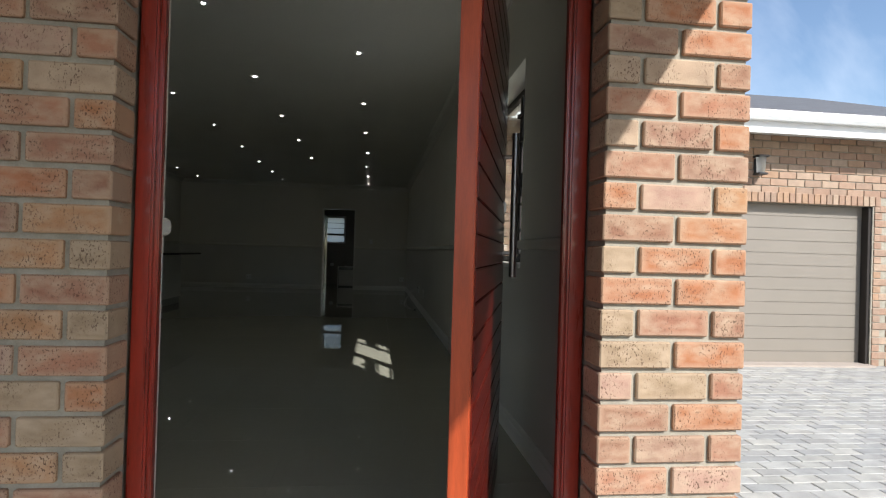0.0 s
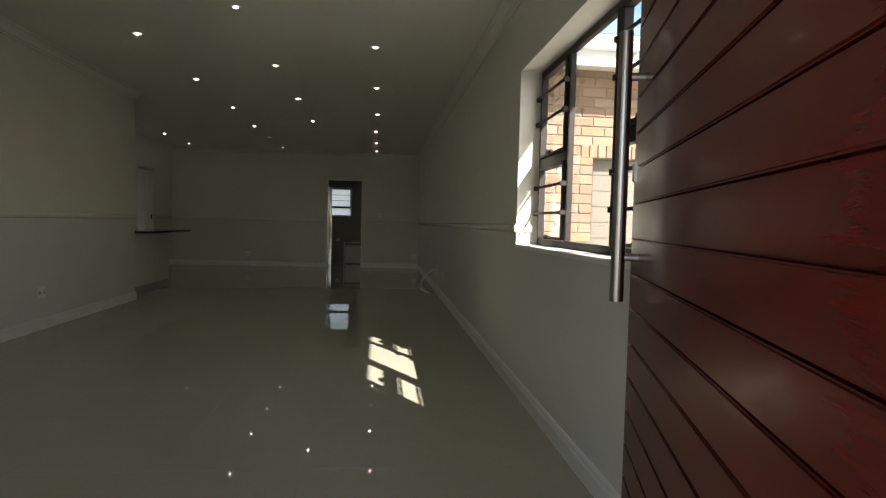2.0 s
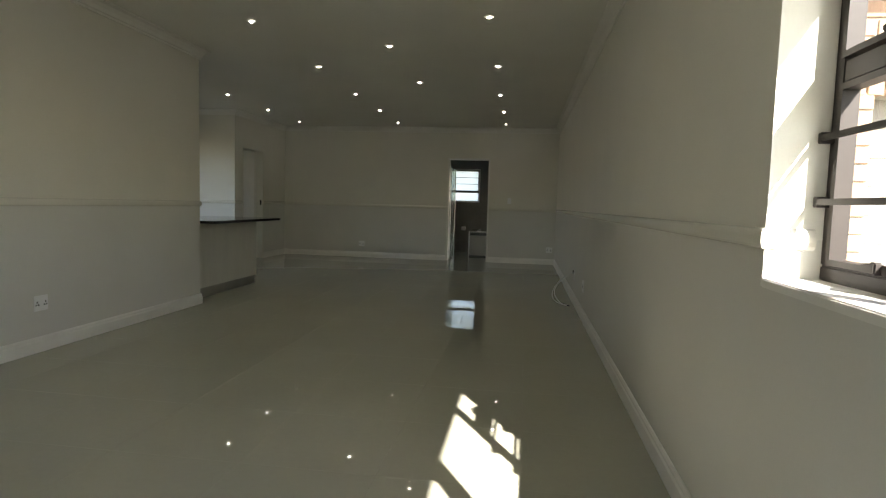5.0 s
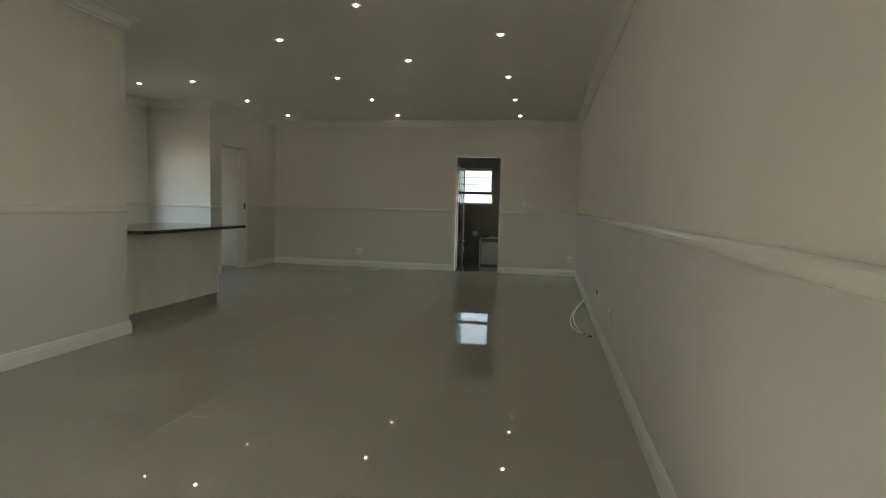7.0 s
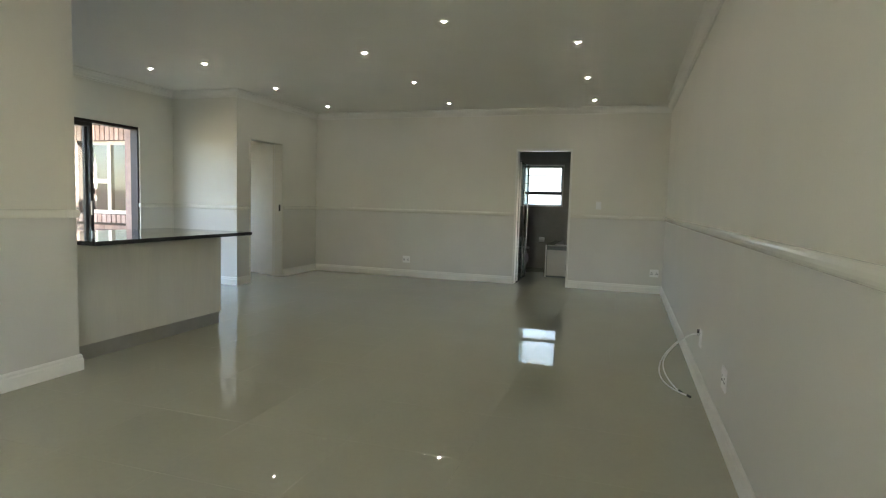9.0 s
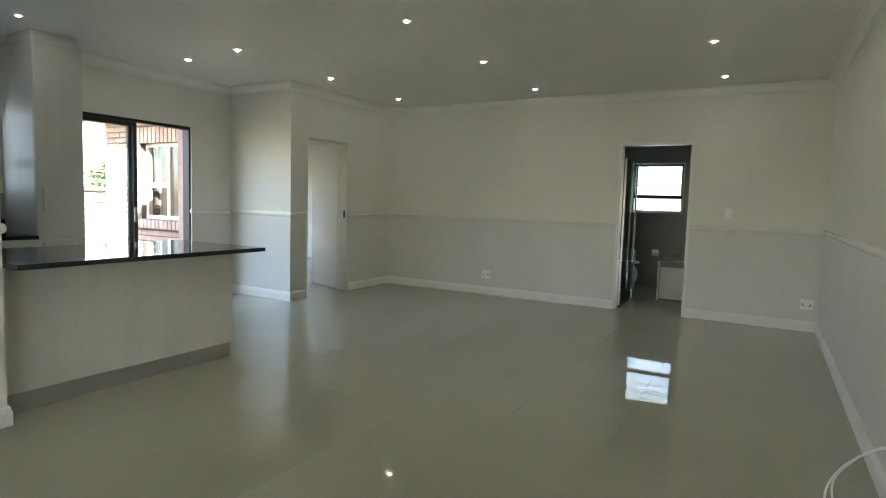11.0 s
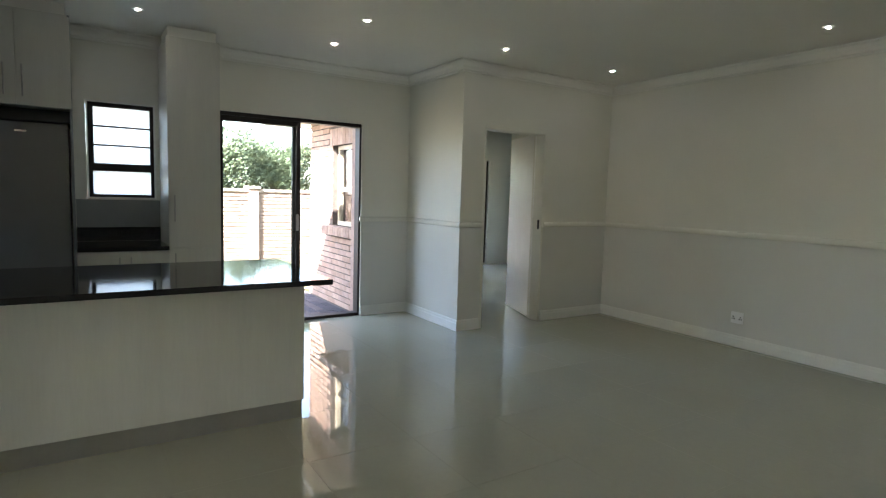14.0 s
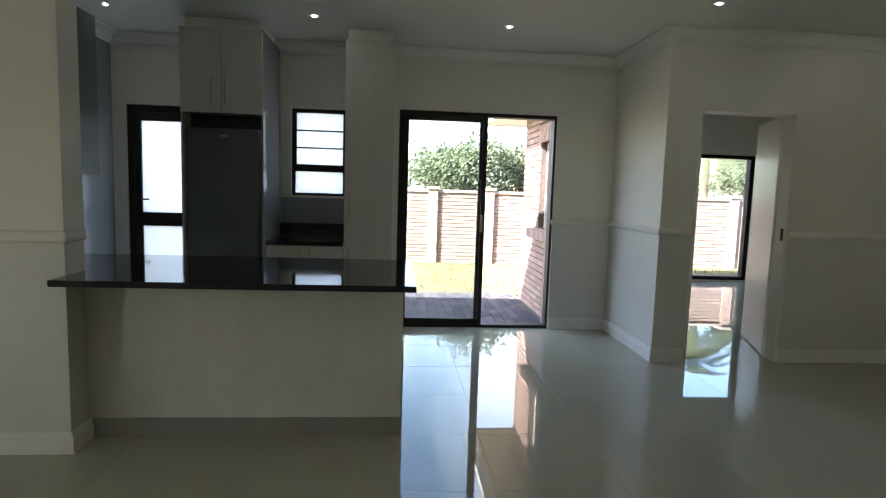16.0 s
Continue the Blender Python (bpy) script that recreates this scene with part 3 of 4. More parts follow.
for s in (-1, 1):
    x = -0.05 if s < 0 else LEAF_T + 0.05
    bm = tubed((x, LEAF_W - 0.13, 0.90), (x, LEAF_W - 0.13, 1.535), 0.0165, n=24)
    h = leaf_part("pull_handle", bm, M_STEEL, "long brushed steel pull bar", smooth=False)
    for z in (1.005, 1.43):
        leaf_part("standoff", tubed((x, LEAF_W - 0.13, z), (0.0 if s < 0 else LEAF_T, LEAF_W - 0.13, z), 0.009), M_STEEL, parent=h)
leaf_part("lock", boxed(-0.010, LEAF_W - 0.07, 1.19, 0.06, LEAF_W - 0.03, 1.24, bevel=0.003), M_STEEL, "small steel cylinder lock")


def pane(name, args, mat, parent, label=""):
    ob = part(name, boxed(*args), mat, parent, label)
    ob.visible_shadow = False
    return ob


# east window: two casements with burglar bars beside a fixed pane
W = thing("window_1", (1.04, 4.30, 1.02), "bronze aluminium window with burglar bars over a white sill", "window", kind="structure")
X0, X1 = 1.02, 1.055
Y0, Y1, Z0, Z1, TR0, TR1 = 3.32, 5.17, 0.965, 2.10, 1.468, 1.524
MA, MB = (4.585, 4.625), (3.875, 3.965)
for n, a in (("frame_rail", (X0, Y0, Z0, X1, Y1, Z0 + 0.04)), ("frame_rail", (X0, Y0, Z1 - 0.04, X1, Y1, Z1)),
             ("frame_stile", (X0, Y0, Z0 + 0.04, X1, Y0 + 0.045, Z1 - 0.04)), ("frame_stile", (X0, Y1 - 0.045, Z0 + 0.04, X1, Y1, Z1 - 0.04)),
             ("mullion", (X0, MA[0], Z0 + 0.04, X1, MA[1], Z1 - 0.04)), ("mullion", (X0, MB[0], Z0 + 0.04, X1, MB[1], Z1 - 0.04)),
             ("transom", (X0, MA[1], TR0, X1, Y1 - 0.045, TR1)), ("transom", (X0, Y0 + 0.045, TR0, X1, MB[0], TR1))):
    part(n, boxed(*a, bevel=0.004), M_BRONZE, W)
for a0, a1 in ((MA[1], Y1 - 0.045), (Y0 + 0.045, MB[0])):
    for z0, z1 in ((Z0 + 0.04, TR0), (TR1, Z1 - 0.04)):
        s = part("sash", wall_with_holes(bmesh.new(), "x", X0 - 0.012, X1 - 0.006, a0 + 0.004, a1 - 0.004, z0 + 0.004, z1 - 0.004, [(a0 + 0.022, a1 - 0.022, z0 + 0.020, z1 - 0.020)]), M_BRONZE, W)
        pane("pane", (X0 + 0.025, a0 + 0.020, z0 + 0.018, X0 + 0.030, a1 - 0.020, z1 - 0.018), M_GLASS, s)
        bm = boxed(X0 - 0.030, (a0 + a1) / 2 - 0.055, z0 + 0.012, X0 - 0.012, (a0 + a1) / 2 + 0.055, z0 + 0.028, bevel=0.003)
        box(bm, X0 - 0.042, (a0 + a1) / 2 - 0.012, z0 + 0.008, X0 - 0.02, (a0 + a1) / 2 + 0.012, z0 + 0.034, bevel=0.004)
        part("stay", bm, M_BRONZE, s, "peg stay")
    for z in (1.17, 1.335, 1.75, 1.915):
        bm = boxed(X0 - 0.034, a0 - 0.03, z - 0.008, X0 - 0.022, a1 + 0.03, z + 0.008, bevel=0.002)
        box(bm, X0 - 0.034, a0 - 0.035, z - 0.014, X0 - 0.001, a0 - 0.015, z + 0.014, bevel=0.002)
        box(bm, X0 - 0.034, a1 + 0.015, z - 0.014, X0 - 0.001, a1 + 0.035, z + 0.014, bevel=0.002)
        part("burglar_bar", bm, M_BRONZE, W)
pane("pane", (X0 + 0.025, MB[1], Z0 + 0.04, X0 + 0.030, MA[0], Z1 - 0.04), M_GLASS, W)
part("window_sill", boxed(EAST - 0.006, Y0 + 0.002, 0.94, X0, Y1 - 0.002, 0.966, bevel=0.004), M_TRIM, W, "white plastered sill")

# sliding door to the patio: one leaf closed, one slid open behind it
S = thing("sliding_door", (-5.93, 11.5, 0), "bronze aluminium sliding glass door to the patio", "door", kind="structure")
for n, a in (("track", (-5.945, 10.75, 0.0, -5.825, 12.27, 0.03)), ("frame_head", (-5.945, 10.75, 2.06, -5.825, 12.27, 2.095)),
             ("frame_stile", (-5.945, 10.75, 0.03, -5.825, 10.775, 2.06)), ("frame_stile", (-5.945, 12.248, 0.03, -5.825, 12.27, 2.06))):
    part(n, boxed(*a, bevel=0.003), M_BRONZE, S)


def sliding_leaf(x0, x1, y0, y1):
    lf = part("leaf_frame", wall_with_holes(bmesh.new(), "x", x0, x1, y0, y1, 0.032, 2.059, [(y0 + 0.042, y1 - 0.042, 0.085, 2.012)]), M_BRONZE, S)
    pane("pane", ((x0 + x1) / 2 - 0.003, y0 + 0.04, 0.083, (x0 + x1) / 2 + 0.003, y1 - 0.04, 2.014), M_GLASS, lf)
    return lf


l1 = sliding_leaf(-5.93, -5.89, 10.775, 11.575)
l2 = sliding_leaf(-5.88, -5.84, 10.80, 11.60)
part("pull", boxed(-5.84, 11.555, 0.95, -5.823, 11.58, 1.12, bevel=0.004), M_STEEL, l2, "slim grey pull handle")

structure("brick_reveal", boxed(-6.05, 12.260, 0.0, -5.946, 12.2695, 2.09), M_BRICK_BROWN, "brown brick reveal outside the sliding door", "reveal")

# kitchen window
K = thing("window_2", (-5.9, 9.965, 1.24), "small bronze aluminium kitchen window with frosted panes", "window", kind="structure")
part("frame", wall_with_holes(bmesh.new(), "x", -5.88, -5.835, 9.75, 10.25, 1.26, 2.065, [(9.79, 10.222, 1.55, 2.03), (9.78, 10.225, 1.283, 1.485)]), M_BRONZE, K)
part("reveal", wall_with_holes(bmesh.new(), "x", -5.93, -5.805, 9.737, 10.263, 1.247, 2.078, [(9.75, 10.25, 1.26, 2.065)]), M_TRIM, K, "white reveal")
for z in (1.705, 1.865):
    part("burglar_bar", boxed(-5.84, 9.785, z - 0.007, -5.827, 10.225, z + 0.007, bevel=0.002), M_BRONZE, K)
pane("pane", (-5.862, 9.785, 1.545, -5.856, 10.226, 2.035), M_FROST, K)
pane("pane", (-5.862, 9.775, 1.28, -5.856, 10.23, 1.49), M_FROST, K)

# kitchen back door with two frosted panes
B = thing("back_door", (-5.9, 8.66, 0), "bronze aluminium back door with two frosted panes, shut", "door")
part("door_frame", wall_with_holes(bmesh.new(), "x", -5.90, -5.822, 8.275, 9.045, 0.0, 2.035, [(8.33, 8.99, 0.015, 1.975)]), M_BRONZE, B)
lf = part("door_leaf", wall_with_holes(bmesh.new(), "x", -5.88, -5.835, 8.332, 8.988, 0.016, 1.973, [(8.385, 8.935, 1.06, 1.90), (8.385, 8.935, 0.16, 0.935)]), M_BRONZE, B)
pane("pane", (-5.862, 8.38, 1.055, -5.856, 8.94, 1.905), M_FROST, lf)
pane("pane", (-5.862, 8.38, 0.155, -5.856, 8.94, 0.94), M_FROST, lf)
bm = tubed((-5.835, 8.36, 1.18), (-5.80, 8.36, 1.18), 0.011)
tube(bm, (-5.802, 8.36, 1.18), (-5.802, 8.46, 1.18), 0.008)
part("lever_handle", bm, M_RUBBER, lf)

# bathroom window
N = thing("window_3", (-1.23, 17.51, 1.22), "bronze aluminium bathroom window with frosted panes", "window", kind="structure")
part("frame", wall_with_holes(bmesh.new(), "y", 17.48, 17.53, -1.62, -0.845, 1.22, 1.99, [(-1.588, -0.877, 1.49, 1.955), (-1.60, -0.865, 1.238, 1.435)]), M_BRONZE, N)
for z in (1.645, 1.80):
    part("burglar_bar", boxed(-1.585, 17.46, z - 0.006, -0.88, 17.472, z + 0.006, bevel=0.002), M_BRONZE, N)
pane("pane", (-1.593, 17.50, 1.485, -0.872, 17.505, 1.96), M_FROST, N)
pane("pane", (-1.605, 17.50, 1.233, -0.86, 17.505, 1.44), M_FROST, N)
part("reveal", wall_with_holes(bmesh.new(), "y", 17.425, 17.479, -1.64, -0.825, 1.20, 2.01, [(-1.615, -0.85, 1.225, 1.985)]), M_TRIM, N, "pale reveal")

# bedroom glazed door
G = thing("garden_door", (-9.19, 15.4, 0.03), "bronze aluminium glazed garden door of the bedroom", "door", kind="structure")
part("frame", wall_with_holes(bmesh.new(), "x", -9.22, -9.12, 14.31, 16.47, 0.03, 2.045, [(14.36, 15.37, 0.09, 1.99), (15.43, 16.40, 0.09, 1.99)]), M_BRONZE, G)
pane("pane", (-9.185, 14.34, 0.08, -9.179, 15.39, 2.0), M_GLASS, G)
pane("pane", (-9.185, 15.41, 0.08, -9.179, 16.42, 2.0), M_GLASS, G)

# ---- kitchen ----
U = thing("kitchen_counter_base", (-3.63, 9.98, 0), "breakfast counter base in pale woodgrain board", "kitchen counter")
part("front_panel", boxed(-3.335, KIT_END + 0.003, 0.115, -3.318, 10.785, 0.857, bevel=0.001), M_CAB, U)
part("end_panel", boxed(-3.95, 10.77, 0.115, -3.3355, 10.785, 0.857, bevel=0.001), M_CAB, U)
part("carcass", boxed(-3.95, KIT_S + 0.006, 0.095, -3.3355, 9.14, 0.857), M_CAB, U)
part("back_panel", boxed(-3.95, 9.145, 0.095, -3.935, 10.759, 0.857), M_CAB, U)
part("kickplate", boxed(-3.351, KIT_END + 0.003, 0.0, -3.339, 10.78, 0.115), M_KICK, U, "brushed aluminium kickplate")
part("kickplate", boxed(-3.90, 10.765, 0.0, -3.352, 10.778, 0.115), M_KICK, U, "brushed aluminium kickplate")
bm = bmesh.new()
plan = [(-4.02, KIT_S + 0.004), (-3.34, KIT_S + 0.004), (-3.34, KIT_END + 0.004), (-3.005, KIT_END + 0.004), (-3.005, 10.84), (-4.02, 10.84)]
slab = bm.faces.new([bm.verts.new((x, y, 0.858)) for x, y in plan])
up = bmesh.ops.extrude_face_region(bm, geom=[slab])["geom"]
bmesh.ops.translate(bm, verts=[v for v in up if isinstance(v, bmesh.types.BMVert)], vec=(0, 0, 0.03))
bmesh.ops.bevel(bm, geom=list(bm.edges), offset=0.003, segments=2, affect="EDGES")
tagged(part("worktop", bm, M_GRANITE), "polished black granite breakfast worktop overhanging its base", "worktop")


def bar_handle(parent, x, y, z0, z1):
    bm = tubed((x + 0.028, y, z0), (x + 0.028, y, z1), 0.005, n=10)
    tube(bm, (x, y, z0 + 0.02), (x + 0.028, y, z0 + 0.02), 0.004, n=8)
    tube(bm, (x, y, z1 - 0.02), (x + 0.028, y, z1 - 0.02), 0.004, n=8)
    part("handle", bm, M_STEEL, parent, "slim brushed steel bar handle")


wallcab = thing("wall_cabinet", (-4.25, 8.30, 1.38), "glossy grey wall cabinet over the side worktop", "cabinet")
part("body", boxed(-4.86, KIT_S + 0.002, 1.38, -3.345, 8.48, 2.54), M_GREYCAB, wallcab)
for a, b in ((-4.858, -4.40), (-4.396, -3.935), (-3.93, -3.347)):
    part("door", boxed(a, 8.482, 1.384, b, 8.50, 2.536, bevel=0.002), M_GREYCAB, wallcab)

F = thing("fridge_housing", (-5.45, 9.33, 0), "tall pale woodgrain housing with overhead doors round the fridge", "cabinet")
part("side_panel", boxed(-5.80, 9.0, 0, -5.12, 9.016, 2.572, bevel=0.001), M_CAB, F)
part("side_panel", boxed(-5.80, 9.632, 0, -5.12, 9.648, 2.572, bevel=0.001), M_GLOSSWALL, F, "glossy grey side panel")
part("top_box", boxed(-5.80, 9.016, 1.91, -5.125, 9.632, 2.572), M_CAB, F)
part("filler", boxed(-5.69, 9.03, 2.573, -5.16, 9.62, CEIL - 0.002), M_CEIL, F, "off-white filler up to the ceiling")
# block set into the open gap, its shade put in as colour
part("gap_shade", boxed(-5.80, 9.018, 1.82, -5.30, 9.63, 1.908), M_GAPSHADE, F, "near-black block painting in the shade of the gap over the fridge")
for a, b, hy in ((9.004, 9.323, 9.255), (9.328, 9.646, 9.36)):
    dr = part("door", boxed(-5.118, a, 1.908, -5.10, b, 2.555, bevel=0.002), M_CAB, F)
    bar_handle(dr, -5.10, hy, 1.965, 2.185)
R = thing("fridge", (-5.4, 9.325, 0), "silver grey fridge freezer standing in its housing", "fridge")
part("body", boxed(-5.77, 9.032, 0.02, -5.20, 9.618, 1.80, bevel=0.006), M_FRIDGE, R)
up = part("door", boxed(-5.198, 9.034, 0.70, -5.135, 9.616, 1.79, bevel=0.012), M_FRIDGE, R)
part("door", boxed(-5.198, 9.034, 0.06, -5.135, 9.616, 0.69, bevel=0.012), M_FRIDGE, R)
part("badge", boxed(-5.1352, 9.30, 1.725, -5.133, 9.37, 1.738, bevel=0.0005), M_CHROME, up, "small chrome badge")
for y in (9.08, 9.57):
    part("foot", tubed((-5.3, y, 0.0), (-5.3, y, 0.03), 0.02), M_RUBBER, R)

L = thing("base_cabinet", (-5.5, 9.97, 0), "low pale base cabinet with two doors under the kitchen window", "cabinet")
part("body", boxed(-5.80, 9.65, 0.1, -5.225, 10.288, 0.845), M_CAB, L)
part("plinth", boxed(-5.78, 9.65, 0.0, -5.27, 10.288, 0.1), M_KICK, L)
for a, b, hy in ((9.652, 9.967, 9.93), (9.971, 10.286, 10.01)):
    dr = part("door", boxed(-5.223, a, 0.105, -5.205, b, 0.84, bevel=0.002), M_CAB, L)
    bar_handle(dr, -5.205, hy, 0.66, 0.80)
bm = boxed(-5.80, 9.65, 0.846, -5.19, 10.288, 0.88, bevel=0.003)
box(bm, -5.806, 9.65, 0.881, -5.785, 10.288, 1.0, bevel=0.002)
tagged(part("worktop", bm, M_GRANITE), "short black granite worktop with an upstand", "worktop")
T = thing("tall_cupboard", (-5.5, 10.5, 0), "tall pale woodgrain cupboard beside the sliding door", "cupboard")
part("body", boxed(-5.80, 10.292, 0.1, -5.25, 10.70, 2.572), M_CAB, T)
part("filler", boxed(-5.69, 10.31, 2.573, -5.28, 10.68, CEIL - 0.002), M_CEIL, T, "off-white filler up to the ceiling")
part("plinth", boxed(-5.78, 10.292, 0.0, -5.29, 10.70, 0.1), M_KICK, T)
for z0, z1, h0, h1 in ((0.105, 0.86, 0.62, 0.82), (0.865, 2.555, 1.08, 1.30)):
    dr = part("door", boxed(-5.248, 10.294, z0, -5.23, 10.698, z1, bevel=0.002), M_CAB, T)
    bar_handle(dr, -5.23, 10.335, h0, h1)
structure("splashback", boxed(-5.809, 9.65, 1.0, -5.806, 10.29, 1.238), M_GLOSSWALL, "glossy grey splashback behind the low worktop", "splashback")

# ---- bathroom ----
V = thing("bathtub", (-0.1, 16.550, 0), "built-in white bath in a glossy dark tiled surround with chrome trim", "bathtub")
bm = boxed(-0.925, 16.050, 0, 0.88, 16.090, 0.53, bevel=0.002)
box(bm, -0.925, 16.091, 0, -0.885, 17.430, 0.53, bevel=0.002)
part("surround", bm, M_GREYCAB, V, "glossy dark tiled surround")
bm = boxed(-0.93, 16.045, 0.531, 0.88, 16.160, 0.55, bevel=0.003)
box(bm, -0.93, 16.161, 0.531, -0.80, 17.430, 0.55, bevel=0.003)
part("ledge", bm, M_GLOSSWALL, V, "grey glossy ledge")
bm = boxed(-0.795, 16.165, 0.30, 0.86, 17.425, 0.32)
box(bm, -0.80, 16.162, 0.30, -0.77, 17.430, 0.56, bevel=0.01)
box(bm, -0.769, 16.162, 0.30, 0.86, 16.200, 0.56, bevel=0.01)
part("tub", bm, M_CERAMIC, V, "white tub")
part("access_panel", boxed(-0.905, 16.040, 0.03, -0.30, 16.050, 0.47, bevel=0.002), M_CERAMIC, V, "white access panel")
# chrome post; the white colour stands in for its bright reflection
part("corner_trim", boxed(-0.937, 16.038, 0, -0.915, 16.060, 0.552, bevel=0.002), M_PLASTIC, V, "chrome corner trim with its bright reflection put in as white")
part("edge_trim", boxed(-0.914, 16.038, 0.54, 0.88, 16.046, 0.554, bevel=0.002), M_CHROME, V, "chrome edge trim")
part("edge_trim", boxed(-0.937, 16.061, 0.54, -0.929, 17.430, 0.554, bevel=0.002), M_CHROME, V, "chrome edge trim")
H = thing("shower_screen", (-1.24, 15.45, 0), "framed glass shower screen", "shower screen")
for a in ((-1.255, 15.10, 0, -1.23, 15.125, 1.90), (-1.255, 15.83, 0, -1.23, 15.86, 1.90), (-1.255, 15.50, 0, -1.235, 15.515, 1.90)):
    part("post", boxed(*a, bevel=0.003), M_CHROME, H)
for z in (0.0, 1.88):
    part("rail", boxed(-1.255, 15.10, z, -1.23, 15.86, z + 0.025, bevel=0.003), M_CHROME, H)
pane("pane", (-1.246, 15.125, 0.025, -1.240, 15.50, 1.88), M_SHOWER, H)
pane("pane", (-1.246, 15.515, 0.025, -1.240, 15.83, 1.88), M_SHOWER, H)
P = thing("toilet_roll_holder", (-1.19, 17.43, 0.57), "chrome holder with a white toilet roll on the tiled wall", "toilet roll")
bm = tubed((-1.13, 17.435, 0.605), (-1.13, 17.36, 0.605), 0.007)
tube(bm, (-1.13, 17.365, 0.605), (-1.245, 17.365, 0.605), 0.007)
part("holder", bm, M_CHROME, P)
part("roll", tubed((-1.24, 17.365, 0.565), (-1.145, 17.365, 0.565), 0.047, n=24), M_PAPER, P)
Q = thing("toilet", (-1.56, 17.050, 0), "white ceramic toilet beside the shower", "toilet")
bm = bmesh.new()
bmesh.ops.create_uvsphere(bm, u_segments=24, v_segments=12, radius=1.0, matrix=Matrix.Translation((-1.56, 16.950, 0.22)) @ Matrix.Diagonal((0.19, 0.28, 0.20, 1)))
tube(bm, (-1.56, 17.030, 0.0), (-1.56, 17.030, 0.2), 0.13, 0.15)
part("bowl", bm, M_CERAMIC, Q, smooth=True)
part("cistern", boxed(-1.77, 17.250, 0.36, -1.50, 17.430, 0.60, bevel=0.02), M_CERAMIC, Q)
part("seat", tubed((-1.56, 16.950, 0.41), (-1.56, 16.950, 0.435), 0.20, n=32), M_PLASTIC, Q)

# ---- sockets, switches and cable ----


def wall_plate(name, centre, facing, w, h, slots, label, category):
    """A plate on a wall; facing is the wall's outward side as '+x', '-x' or '-y'."""
    c = Vector(centre)
    ob = thing(name, c, label, category)
    def put(n, u0, u1, z0, z1, d0, d1, mat, parent=ob, bevel=0.0):
        s = 1 if facing[0] == "+" else -1
        if facing[1] == "x":
            args = (c.x + s * d0, c.y + u0, c.z + z0, c.x + s * d1, c.y + u1, c.z + z1)
        else:
            args = (c.x + u0, c.y + s * d0, c.z + z0, c.x + u1, c.y + s * d1, c.z + z1)
        return part(n, boxed(*args, bevel=bevel), mat, parent)
    p = put("plate", -w / 2, w / 2, -h / 2, h / 2, 0.0, 0.009, M_PLASTIC, bevel=0.003)
    for u, z, a, b, mat in slots:
        put("rocker" if mat is M_PLASTIC else "slot", u - a, u + a, z - b, z + b, 0.0085, 0.0125 if mat is M_PLASTIC else 0.0095, mat, p)
    return ob


SOCKET = [(-0.025, -0.012, 0.006, 0.006, M_HOLE), (-0.045, -0.012, 0.005, 0.005, M_HOLE), (-0.035, 0.008, 0.006, 0.006, M_HOLE),
          (0.025, -0.012, 0.006, 0.006, M_HOLE), (0.045, -0.012, 0.005, 0.005, M_HOLE), (0.035, 0.008, 0.006, 0.006, M_HOLE),
          (-0.035, 0.034, 0.008, 0.006, M_PLASTIC), (0.035, 0.034, 0.008, 0.006, M_PLASTIC)]
TEXT_S = "white double wall socket low on the wall"
wall_plate("wall_socket", (-3.05, NORTH, 0.28), "-y", 0.12, 0.11, SOCKET, TEXT_S, "socket")
wall_plate("wall_socket", (0.77, NORTH, 0.29), "-y", 0.12, 0.11, SOCKET, TEXT_S, "socket")
wall_plate("wall_socket", (WEST, 7.13, 0.35), "+x", 0.12, 0.11, SOCKET, TEXT_S, "socket")
wall_plate("wall_socket", (EAST, 9.50, 0.335), "-x", 0.12, 0.12, SOCKET, TEXT_S, "socket")
wall_plate("aerial_outlet", (EAST, 10.50, 0.33), "-x", 0.08, 0.12, [(0, 0.03, 0.01, 0.01, M_HOLE)], "white aerial outlet plate with loose cables", "outlet")
wall_plate("light_switch", (-0.045, NORTH, 1.24), "-y", 0.075, 0.115, [(0, 0, 0.012, 0.02, M_PLASTIC)], "white light switch beside the bathroom door", "switch")
C = thing("aerial_cable", (0.75, 10.6, 0), "two loose white aerial cables looping to the floor", "cable")
for k, pts in enumerate(([(0.87, 10.50, 0.36), (0.80, 10.56, 0.35), (0.66, 10.60, 0.20), (0.60, 10.55, 0.05), (0.66, 10.35, 0.006), (0.78, 10.22, 0.006)],
                         [(0.87, 10.51, 0.355), (0.82, 10.60, 0.35), (0.70, 10.62, 0.22), (0.62, 10.62, 0.08), (0.70, 10.42, 0.008), (0.74, 10.30, 0.006)])):
    cu = bpy.data.curves.new("strand", "CURVE")
    cu.dimensions = "3D"
    cu.bevel_depth = 0.0045
    sp = cu.splines.new("NURBS")
    sp.points.add(len(pts) - 1)
    for q, p in zip(sp.points, pts):
        q.co = (p[0] - 0.75, p[1] - 10.6, p[2], 1)
    sp.use_endpoint_u = True
    sp.order_u = 4
    cu.materials.append(M_CABLE)
    strand = new("strand_curve", cu)
    me = bpy.data.meshes.new_from_object(strand)
    bpy.data.objects.remove(strand)
    s = new("strand", me)
    s.parent = C

for p0, p1 in (((0.862, 10.515, 0.348), (0.862, 10.52, 0.388)), ((0.785, 10.215, 0.008), (0.80, 10.185, 0.008)), ((0.742, 10.295, 0.009), (0.752, 10.26, 0.009))):
    part("plug", tubed(p0, p1, 0.0075, n=12), M_RUBBER, C, "small black aerial plug")

